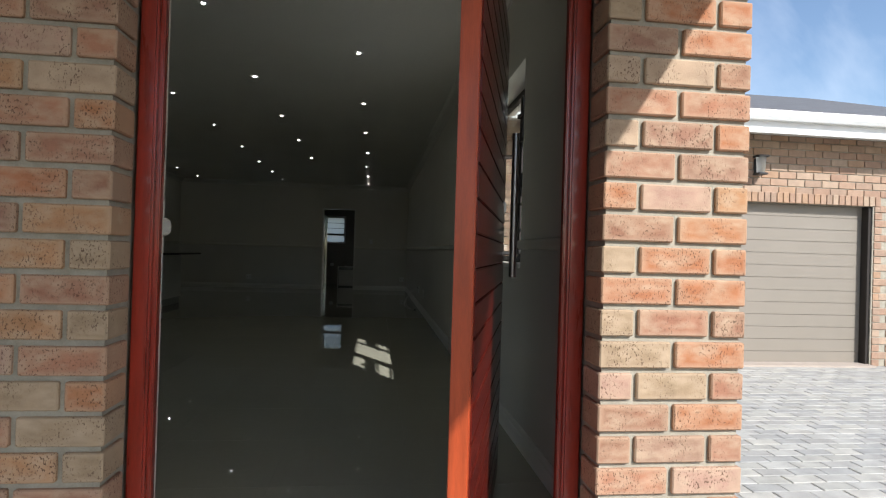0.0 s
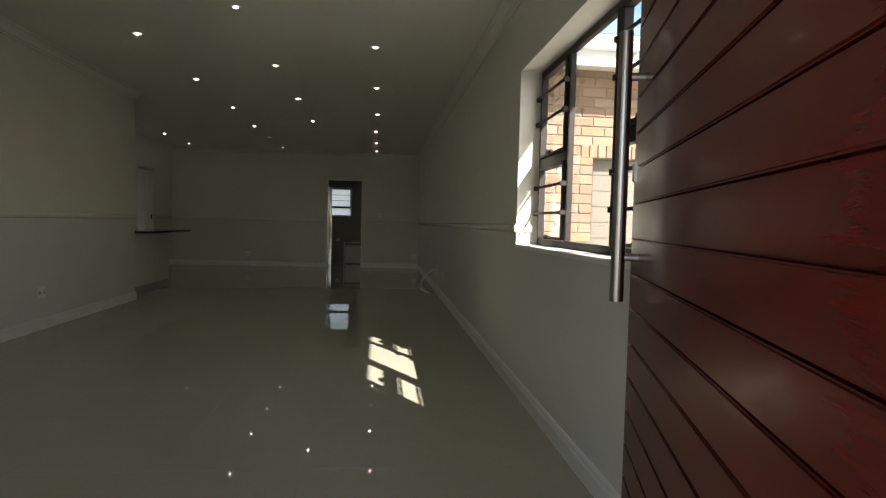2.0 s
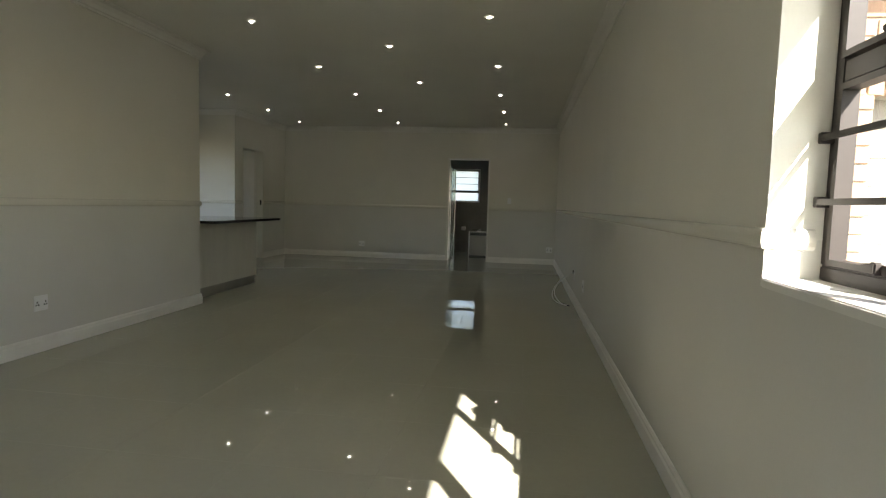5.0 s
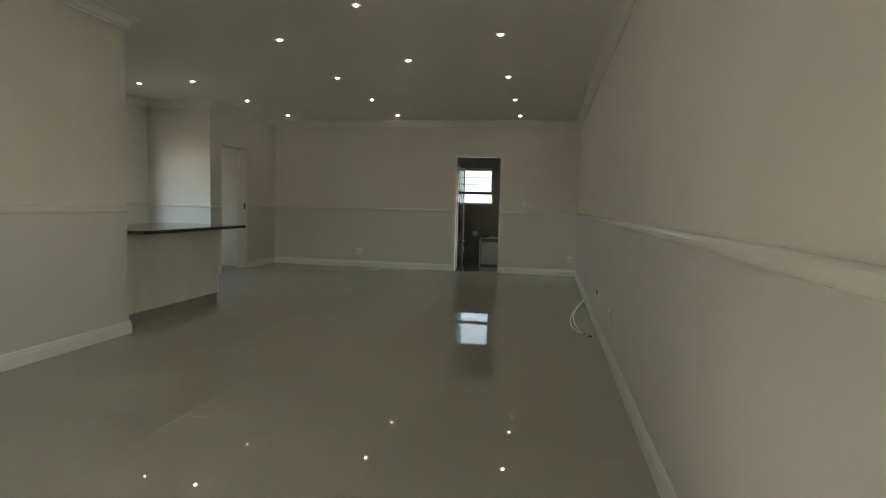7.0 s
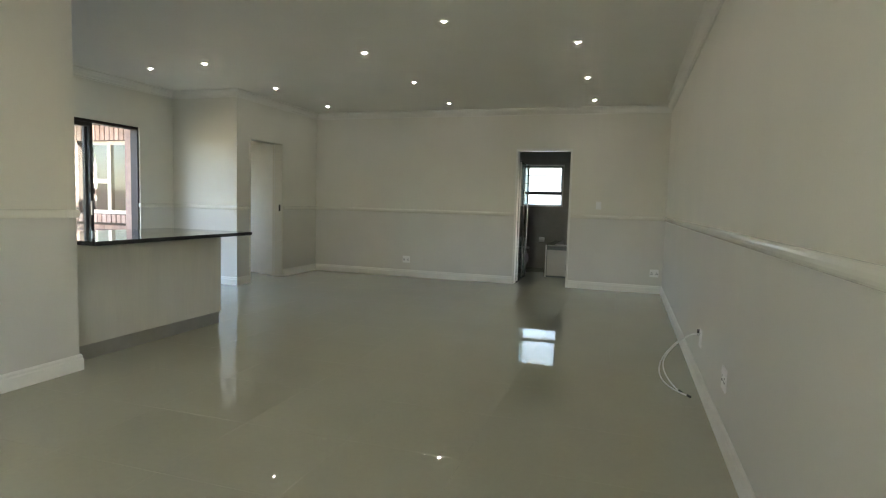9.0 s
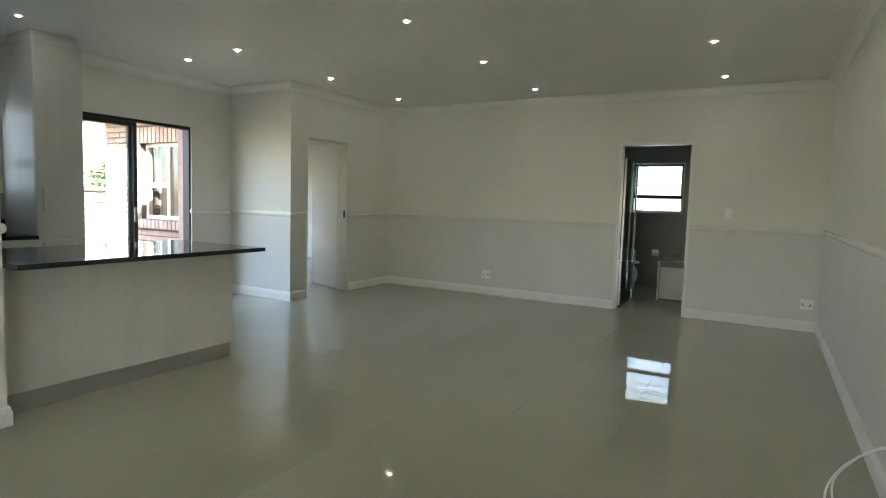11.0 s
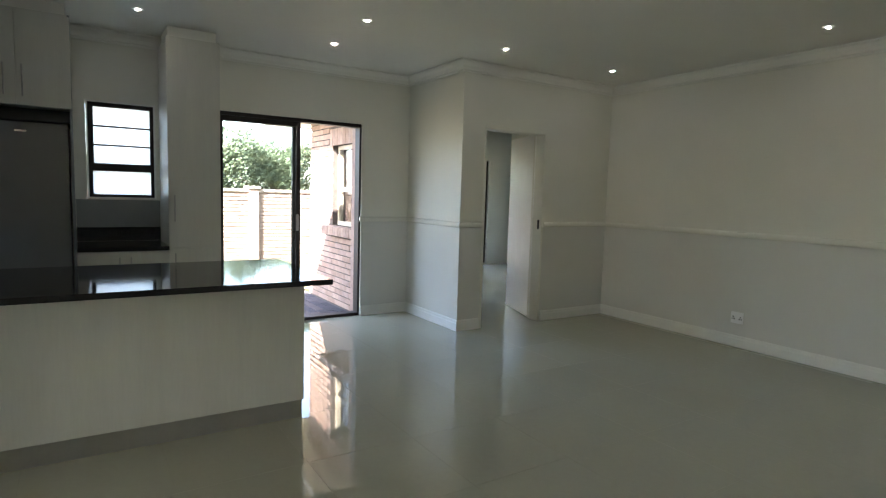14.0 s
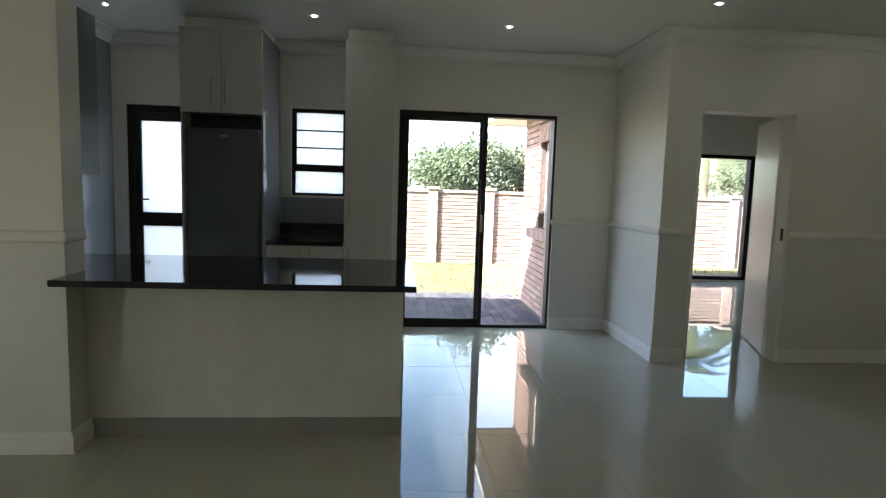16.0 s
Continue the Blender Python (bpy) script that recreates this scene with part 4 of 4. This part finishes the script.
# ---- recessed ceiling lights ----
lamp = thing("ceiling_light", (-0.10, 3.45, CEIL), "small round recessed LED downlight, lit, white bezel", "downlight", "recessed ceiling lights")
bm = bmesh.new()
tube(bm, (-0.10, 3.45, CEIL - 0.006), (-0.10, 3.45, CEIL + 0.02), 0.036, 0.039, n=28)
part("bezel", bm, M_PLASTIC, lamp)
part("lens", tubed((-0.10, 3.45, CEIL - 0.0085), (-0.10, 3.45, CEIL - 0.0065), 0.0130, n=24), M_LAMP, lamp, "glowing LED lens")
for x, ys in ((-0.10, (5.05, 6.70, 8.28, 9.92)), (-0.14, (11.54, 12.96, 14.36)), (-2.14, (3.45, 5.05, 6.71, 8.28, 9.90)), (-2.18, (11.48, 12.85, 14.28)),
              (-1.12, (4.28, 5.91, 7.51, 9.09, 10.73)), (-4.14, (11.54, 12.87, 14.25)), (-4.95, (8.53, 10.07, 11.60))):
    for y in ys:
        copy_thing(lamp, pose(x, y, CEIL))


# ---- outside: garage wing ----
GY = 6.83
GT = 1.765
def brick_field(x0, x1, z0, z1, face, depth, pitch=0.0935, length=0.235, gap=0.011, skip=None, axis="y", sign=1, upright=None):
    """Running-bond bricks over a wall field; face: where their fronts lie."""
    out = []
    k = 0
    z = z0
    while z < z1 - 0.02:
        x = x0 - (length / 2 if k % 2 else 0)
        while x < x1:
            a, b = max(x, x0), min(x + length - (gap if upright is None else upright), x1)
            if b - a > 0.02 and not (skip and skip((a + b) / 2, z + pitch / 2)):
                j = random.uniform(-0.002, 0.002)
                lo, hi = sorted((face + j * sign, face + depth))
                out.append((a, lo, z, b, hi, min(z + pitch - gap, z1)) if axis == "y" else (lo, a, z, hi, b, min(z + pitch - gap, z1)))
            x += length
        z += pitch
        k += 1
    return out


GAR = thing("garage", (4.5, GY, OUT), "face-brick garage wing with a beige sectional door and tiled roof", "garage")
bm = wall_with_holes(bmesh.new(), "y", GY + 0.012, GY + 0.25, 1.18, 8.2, OUT, 2.70, [(2.02, 6.38, OUT, GT)])
part("wall", bm, M_MORTAR, GAR)
fb = brick_field(1.19, 8.2, OUT, 2.60, GY, 0.06, skip=lambda x, z: 1.92 < x < 6.48 and z < GT + 0.13)
fb += brick_field(1.895, 2.02, OUT, GT, GY, 0.06, length=0.30)
fb += brick_field(6.40, 6.505, OUT, GT, GY, 0.06, length=0.30)
joined_boxes("bricks", fb, M_BRICK_FAR, GAR, "orange-brown face bricks with pale joints")
joined_boxes("soldier_course", [(1.90 + i * 0.085, GY - 0.004, GT, 1.974 + i * 0.085, GY + 0.06, GT + 0.125) for i in range(54)], M_BRICK_FAR, GAR, "upright soldier course over the door")
gd = part("garage_door", boxed(2.02, GY + 0.16, OUT, 6.38, GY + 0.19, GT), M_GARAGE, GAR, "beige sectional garage door")
for i in range(13):
    z = OUT + 0.004 + i * 0.1563
    part("door_slat", boxed(2.04, GY + 0.135, z, 6.36, GY + 0.16, z + 0.1545, bevel=0.004), M_GARAGE, gd)
part("door_jamb", boxed(6.335, GY + 0.03, OUT, 6.399, GY + 0.134, GT, bevel=0.003), M_BRONZE, GAR)
part("door_jamb", boxed(2.02, GY + 0.07, OUT, 2.05, GY + 0.134, GT), M_BRONZE, GAR)
part("threshold", boxed(2.02, GY - 0.10, OUT - 0.02, 6.38, GY + 0.134, OUT + 0.022, bevel=0.004), M_COPING, GAR, "pale concrete threshold")
part("fascia", boxed(1.2, GY - 0.40, 2.53, 8.6, GY - 0.375, 2.78, bevel=0.003), M_GUTTER, GAR)
bm = bmesh.new()
prof = [(0, 0), (0, 0.11), (-0.01, 0.115), (-0.09, 0.115), (-0.10, 0.10), (-0.085, 0.07), (-0.10, 0.04), (-0.075, 0.0)]
ra = [bm.verts.new((1.2, GY - 0.402 + a, 2.665 + b)) for a, b in prof]
rb = [bm.verts.new((8.6, GY - 0.402 + a, 2.665 + b)) for a, b in prof]
for i in range(len(prof)):
    bm.faces.new([ra[i], ra[(i + 1) % len(prof)], rb[(i + 1) % len(prof)], rb[i]])
part("gutter", bm, M_GUTTER, GAR, "white ogee gutter")
part("soffit", boxed(1.2, GY - 0.374, 2.605, 8.6, GY + 0.012, 2.625), M_SOFFIT, GAR)
bm = bmesh.new()
vs = [bm.verts.new(p) for p in ((1.0, GY - 0.46, 2.80), (8.7, GY - 0.46, 2.80), (8.7, GY + 4, 4.36), (1.0, GY + 4, 4.36), (1.0, GY - 0.46, 2.78), (8.7, GY - 0.46, 2.78), (8.7, GY + 4, 4.27), (1.0, GY + 4, 4.27))]
for q in ((0, 1, 2, 3), (7, 6, 5, 4), (0, 4, 5, 1), (1, 5, 6, 2), (2, 6, 7, 3), (3, 7, 4, 0)):
    bm.faces.new([vs[i] for i in q])
part("roof", bm, M_ROOF, GAR, "dark grey roof tiles")
for x in (2.1, 4.8):
    so = part("soffit_light", tubed((x, GY - 0.22, 2.597), (x, GY - 0.22, 2.605), 0.05, n=20), M_PLASTIC, GAR, "small round white soffit light")
WL = thing("wall_lantern", (4.75, GY, 2.17), "black wall lantern on the garage brickwork", "wall light")
part("backplate", boxed(4.715, GY - 0.02, 2.09, 4.785, GY - 0.003, 2.29, bevel=0.004), M_RUBBER, WL)
part("cap", boxed(4.68, GY - 0.16, 2.30, 4.82, GY - 0.02, 2.325, bevel=0.008), M_RUBBER, WL)
part("globe", tubed((4.75, GY - 0.09, 2.11), (4.75, GY - 0.09, 2.30), 0.045, 0.058), M_FROST, WL)
part("base", boxed(4.69, GY - 0.15, 2.085, 4.81, GY - 0.02, 2.11, bevel=0.006), M_RUBBER, WL)

# driveway pavers
rows = []
y = -1.5
k = 0
while y < GY + 0.1:
    x = 1.25 - (0.11 if k % 2 else 0)
    while x < 9.5:
        if y > 0.5 + (x - 2.0) * 0.45 - 1.5:
            rows.append((x, y, OUT - 0.055, x + 0.213, y + 0.105, OUT + random.uniform(-0.002, 0.002)))
        x += 0.218
    y += 0.11
    k += 1
structure("road", boxed(-8, -14, OUT - 0.07, 18, GY + 0.1, OUT - 0.008), M_SAND, "paved driveway bed in front of the house", "driveway")
joined_boxes("pavers", rows, M_PAVER, bpy.data.objects["road"], "weathered grey brick pavers")

# ---- outside: roof and porch of the house ----
bm = bmesh.new()
box(bm, -6.1, -1.2, 2.50, 1.52, FACE, 2.56)
box(bm, 1.18, FACE, 2.50, 1.52, GY - 0.6, 2.56)
box(bm, -8.72, 12.02, 2.32, -6.07, 12.43, 2.345)
box(bm, -8.72, 12.431, 2.32, -7.945, 14.0, 2.345)
structure("eaves", bm, M_SOFFIT, "off-white boarded eaves soffit", "eaves")
bm = bmesh.new()
vs = [bm.verts.new(p) for p in ((-6.1, -1.3, 2.57), (1.56, -1.3, 2.57), (1.56, 17.8, 2.57), (-6.1, 17.8, 2.57), (-2.6, 3.0, 4.3), (-2.6, 13.5, 4.3))]
for q in ((0, 1, 4), (1, 2, 5, 4), (2, 3, 5), (3, 0, 4, 5)):
    bm.faces.new([vs[i] for i in q])
box(bm, 1.18, 7.0, CEIL + 0.1, 1.5, 17.5, CEIL + 0.15)
structure("roof", bm, M_ROOF, "dark grey tiled hipped roof", "roof")
bm = boxed(-8.742, 11.997, 2.305, -6.07, 12.018, 2.52, bevel=0.003)
box(bm, -8.742, 12.019, 2.305, -8.722, 14.0, 2.52, bevel=0.003)
for z0, z1, d in ((2.375, 2.388, 0.075), (2.389, 2.462, 0.095), (2.463, 2.48, 0.11)):
    box(bm, -8.80, 11.995 - d, z0, -6.07, 11.995, z1, bevel=0.004)
structure("eaves_gutter", bm, M_GUTTER, "white fascia and gutter along the wing's eaves", "gutter")
bm = boxed(-9.5, 12.05, 2.66, -6.12, 17.8, 2.80)
box(bm, -8.72, 12.02, 2.50, -6.12, 12.05, 2.66)
structure("roof_wing", bm, M_ROOF, "dark grey roof of the bedroom wing", "roof")

# ---- outside: bedroom wing, patio, garden ----
WY = 12.45
WG = thing("bedroom_wing", (-7.0, WY, -0.1), "brown face-brick wing with a timber-look window beside the patio", "house wing")
bm = wall_with_holes(bmesh.new(), "y", WY + 0.012, WY + 0.28, -7.93, -6.05, -0.2, 2.72, [(-7.12, -6.16, 0.93, 1.95)])
part("wall", bm, M_MORTAR_DARK, WG)
fb = brick_field(-7.94, -6.03, -0.1, 2.318, WY, 0.06, pitch=0.074, gap=0.013, upright=0.003, skip=lambda x, z: -7.14 < x < -6.14 and 0.80 < z < 2.17)
joined_boxes("bricks", fb, M_BRICK_BROWN, WG, "brown face bricks with raked joints")
joined_boxes("soldier_course", [(-7.2 + i * 0.085, WY - 0.004, 1.95, -7.126 + i * 0.085, WY + 0.06, 2.16) for i in range(13)], M_BRICK_BROWN, WG)
joined_boxes("brick_sill", [(-7.24 + i * 0.085, WY - 0.11, 0.815, -7.166 + i * 0.085, WY + 0.10, 0.925) for i in range(14)], M_BRICK_BROWN, WG, "projecting brick sill")
wf = part("window_frame", wall_with_holes(bmesh.new(), "y", WY + 0.08, WY + 0.14, -7.12, -6.16, 0.93, 1.95, [(-7.07, -6.66, 1.42, 1.90), (-7.07, -6.66, 0.98, 1.36), (-6.60, -6.21, 0.98, 1.90)]), M_TANFRAME, WG, "tan painted window frame")
pane("pane", (-7.08, WY + 0.10, 0.97, -6.65, WY + 0.106, 1.91), M_GLASS, wf)
pane("pane", (-6.61, WY + 0.10, 0.97, -6.20, WY + 0.106, 1.91), M_GLASS, wf)
part("return_wall", boxed(-7.94, WY + 0.06, -0.2, -7.929, 14.0, 2.72), M_BRICK_BROWN, WG)

structure("pavement", boxed(-8.35, 6.5, -0.26, -6.05, WY, -0.108), M_SAND, "brick-paved patio outside the sliding door", "patio")
rows = []
y, k = 8.6, 0
while y < WY - 0.05:
    x = -8.34 + (0.11 if k % 2 else 0)
    while x < -6.20:
        rows.append((x, y, -0.15, x + 0.211, y + 0.101, -0.10 + random.uniform(-0.002, 0.002)))
        x += 0.216
    y += 0.106
    k += 1
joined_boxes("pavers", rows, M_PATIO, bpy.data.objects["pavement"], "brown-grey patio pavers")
structure("lawn", boxed(-40, -10, -0.4, -8.35, 45, -0.12), M_SOIL, "dry patchy garden lawn", "lawn")
verts, faces = [], []
for _ in range(26000):
    x, y = random.uniform(-11.7, -8.3), random.uniform(7.5, 20.0)
    h, a, l = random.uniform(0.015, 0.05), random.uniform(0, 6.28), random.uniform(0, 0.03)
    n = len(verts)
    dx, dy = math.cos(a) * 0.006, math.sin(a) * 0.006
    verts += [(x - dx, y - dy, -0.12), (x + dx, y + dy, -0.12), (x - dy * l * 60, y + dx * l * 60, -0.12 + h)]
    faces.append((n, n + 1, n + 2))
me = bpy.data.meshes.new("grass")
me.from_pydata(verts, [], faces)
me.materials.append(M_GRASS)
tagged(new("grass", me), "short dry green and straw grass", "grass", "", "stuff")

WX = -11.75
GW = thing("garden_wall", (WX, 13.0, -0.12), "tan brick boundary wall with capped piers round the garden", "garden wall")
part("core", boxed(WX - 0.20, 4.0, -0.15, WX - 0.012, 26.0, 1.30), M_JOINT, GW)
fb = brick_field(6.0, 22.0, -0.12, 1.30, WX, -0.06, pitch=0.0735, gap=0.014, upright=0.003, axis="x", sign=1)
joined_boxes("bricks", fb, M_WALLFAR, GW, "tan face bricks")
for y in (6.6, 9.05, 11.38, 12.52, 15.2, 17.7, 20.2):
    pr = part("pier", boxed(WX - 0.24, y, -0.15, WX + 0.06, y + 0.19, 1.36, bevel=0.004), M_WALLFAR, GW)
    part("cap", boxed(WX - 0.28, y - 0.03, 1.36, WX + 0.09, y + 0.22, 1.42, bevel=0.01), M_COPING, pr)
part("coping", boxed(WX - 0.24, 4.0, 1.30, WX + 0.03, 26.0, 1.36, bevel=0.008), M_COPING, GW)


def tree(x, y, height, spread, seed, label, leaves=17000, low=0.3):
    rng = random.Random(seed)
    t = thing("tree", (x, y, -0.15), label, "tree")
    bm = bmesh.new()
    tube(bm, (x, y, -0.15), (x + 0.1, y, height * 0.45), 0.16, 0.10, n=10)
    tips = []
    for _ in range(34):
        a, r = rng.uniform(0, 6.28), rng.uniform(0.25, 1.0)
        z = height * rng.uniform(low + 0.15, 0.9)
        p = Vector((x + math.cos(a) * spread * r * 0.8, y + math.sin(a) * spread * r * 0.8, z))
        tube(bm, (x + 0.08, y, height * rng.uniform(0.25, 0.42)), p, 0.05, 0.012, n=6)
        tips.append((p, rng.uniform(0.45, 0.8) * spread * 0.5))
    part("trunk", bm, M_BARK, t)
    vs, fs = [], []
    for i in range(leaves):
        c, r = tips[i % len(tips)]
        d = Vector((rng.gauss(0, 1), rng.gauss(0, 1), rng.gauss(0, 0.8))).normalized() * r * rng.uniform(0.35, 1.05)
        o = c + d
        n = Vector((rng.gauss(0, 1), rng.gauss(0, 1), rng.gauss(0.6, 1))).normalized()
        u = n.orthogonal().normalized()
        v = n.cross(u)
        s = rng.uniform(0.028, 0.06)
        k = len(vs)
        vs += [tuple(o - u * s), tuple(o + v * s * 0.5), tuple(o + u * s), tuple(o - v * s * 0.5)]
        fs.append((k, k + 1, k + 2, k + 3))
    me = bpy.data.meshes.new("crown")
    me.from_pydata(vs, [], fs)
    me.materials.append(M_FOLIAGE)
    cr = new("crown", me)
    cr.parent = t
    cr.location = (-x, -y, 0.15)
    return t


tree(-15.2, 12.25, 2.7, 1.55, 3, "dense green garden tree behind the boundary wall")
tree(-15.8, 14.45, 2.7, 1.15, 5, "rounded green tree behind the boundary wall")
tree(-16.8, 10.0, 2.1, 1.3, 8, "low leafy green tree behind the boundary wall")
tree(-16.2, 18.0, 2.8, 1.6, 9, "leafy green tree behind the boundary wall")
tree(-17.0, 21.5, 3.4, 1.8, 12, "leafy green tree behind the boundary wall")


def palm(x, y, height, label):
    """A small palm: a ringed stem and arching fronds of narrow leaflets."""
    rng = random.Random(21)
    t = thing("palm_tree", (x, y, -0.15), label, "palm tree")
    bm = bmesh.new()
    for i in range(10):
        z0, z1 = -0.15 + height * i / 10, -0.15 + height * (i + 1) / 10
        tube(bm, (x, y, z0), (x, y, z1), 0.13 - 0.004 * i, 0.11 - 0.004 * i, n=10)
    part("stem", bm, M_BARK, t)
    top = Vector((x, y, height - 0.15))
    for k in range(28):
        a, up, length = k * 2.4, rng.uniform(0.0, 1.2), rng.uniform(1.1, 1.5)
        vs, fs = [], []
        prev = top.copy()
        for i in range(30):
            s = (i + 1) / 30
            p = top + Vector((math.cos(a) * length * s, math.sin(a) * length * s, up * s - 1.25 * s * s))
            d = (p - prev).normalized()
            side = d.cross(Vector((0, 0, 1))).normalized()
            for sg in (-1, 1):
                l = 0.42 * math.sin(math.pi * min(1, s * 0.9 + 0.08))
                tip = p + side * sg * l + d * l * 0.6 + Vector((0, 0, -0.25 * l))
                n = len(vs)
                vs += [tuple(p - d * 0.016), tuple(p + d * 0.016), tuple(tip)]
                fs.append((n, n + 1, n + 2))
            prev = p
        me = bpy.data.meshes.new("frond")
        me.from_pydata(vs, [], fs)
        me.materials.append(M_FOLIAGE)
        f = new("frond", me)
        f.parent = t
        f.location = (-x, -y, 0.15)


palm(-14.2, 18.5, 2.9, "small green palm with arching fronds behind the boundary wall")

# ---- brick front of the house ----
bm = boxed(-4.0, FACE + 0.014, OUT, -0.609, FACE + 0.22, 2.5)
structure("wall_front_left", bm, M_MORTAR, "face-brick front wall beside the door", "wall")
bm = boxed(0.757, FACE + 0.014, OUT, 1.183, FACE + 0.27, 2.5)
structure("wall_front_pier", bm, M_MORTAR, "face-brick pier beside the front door", "wall")
structure("wall_front_lintel", boxed(-0.609, FACE, 2.10, 0.757, FACE + 0.22, 2.5), M_MORTAR, "brick lintel over the front door", "lintel")
GAPB = 0.016
PIT = 0.0925


def brick_mesh(w, d, h):
    bm = box(bmesh.new(), 0, 0, 0, w, d, h)
    bmesh.ops.bevel(bm, geom=list(bm.edges), offset=0.004, segments=1, affect="EDGES")
    return mesh_of("brick", bm, M_BRICK)


STRETCH, HALF = 0.2165, 0.1005
full, half, side = brick_mesh(STRETCH, 0.127, PIT - GAPB), brick_mesh(HALF, 0.127, PIT - GAPB), brick_mesh(0.012, 0.20, PIT - GAPB)


def lay(me, x, z, parent):
    b = new("brick", me)
    b.parent = parent
    b.location = (x, FACE + random.uniform(-0.0015, 0.0015), z + random.uniform(-0.001, 0.001))


lw, rw = bpy.data.objects["wall_front_left"], bpy.data.objects["wall_front_pier"]
for i in range(-16, 14):
    z = 1.141 - (PIT - GAPB) + i * PIT
    if z < OUT:
        continue
    x0 = 0.745
    for w, me in (((STRETCH, full), (STRETCH, full)) if i % 2 == 0 else ((HALF, half), (STRETCH, full), (HALF, half))):
        lay(me, x0, z, rw)
        x0 += w + GAPB - (0.0 if i % 2 == 0 else 0.0005)
    z = 1.574 - (PIT - GAPB) + (i - 5) * PIT
    x1 = -0.597
    if i % 2 == 1:
        lay(half, x1 - HALF, z, lw)
        x1 -= HALF + GAPB
    for _ in range(4):
        lay(full, x1 - STRETCH, z, lw)
        x1 -= STRETCH + GAPB

# ---- floor tiles ----
TILE, JX, JY = 0.605, -0.33, 11.22
floor = bpy.data.objects["floor"]
tile_meshes = {}
for x0, y0, x1, y1 in ((-3.3, 1.94, 1.0, 8.195), (-5.99, 8.195, 1.0, 13.035), (-4.85, 13.035, 1.0, 14.85), (-1.9, 14.85, 1.0, 17.45), (-7.75, 13.035, -4.85, 17.05), (-9.12, 14.05, -7.75, 17.05)):
    for i in range(math.floor((x0 - JX) / TILE), math.ceil((x1 - JX) / TILE)):
        for j in range(math.floor((y0 - JY) / TILE), math.ceil((y1 - JY) / TILE)):
            a, b = max(x0, JX + i * TILE), min(x1, JX + (i + 1) * TILE)
            c, e = max(y0, JY + j * TILE), min(y1, JY + (j + 1) * TILE)
            if b - a < 0.02 or e - c < 0.02:
                continue
            key = (round(b - a, 3), round(e - c, 3))
            if key not in tile_meshes:
                bm = box(bmesh.new(), 0.0006, 0.0006, -0.008, b - a - 0.0006, e - c - 0.0006, 0.0)
                bmesh.ops.bevel(bm, geom=[q for q in bm.edges if all(v.co.z > -0.001 for v in q.verts)], offset=0.0004, segments=1, affect="EDGES")
                tile_meshes[key] = mesh_of("tile", bm, M_TILE)
            tl = new("tile", tile_meshes[key])
            tl.parent = floor
            tl.location = (a, c, 0)
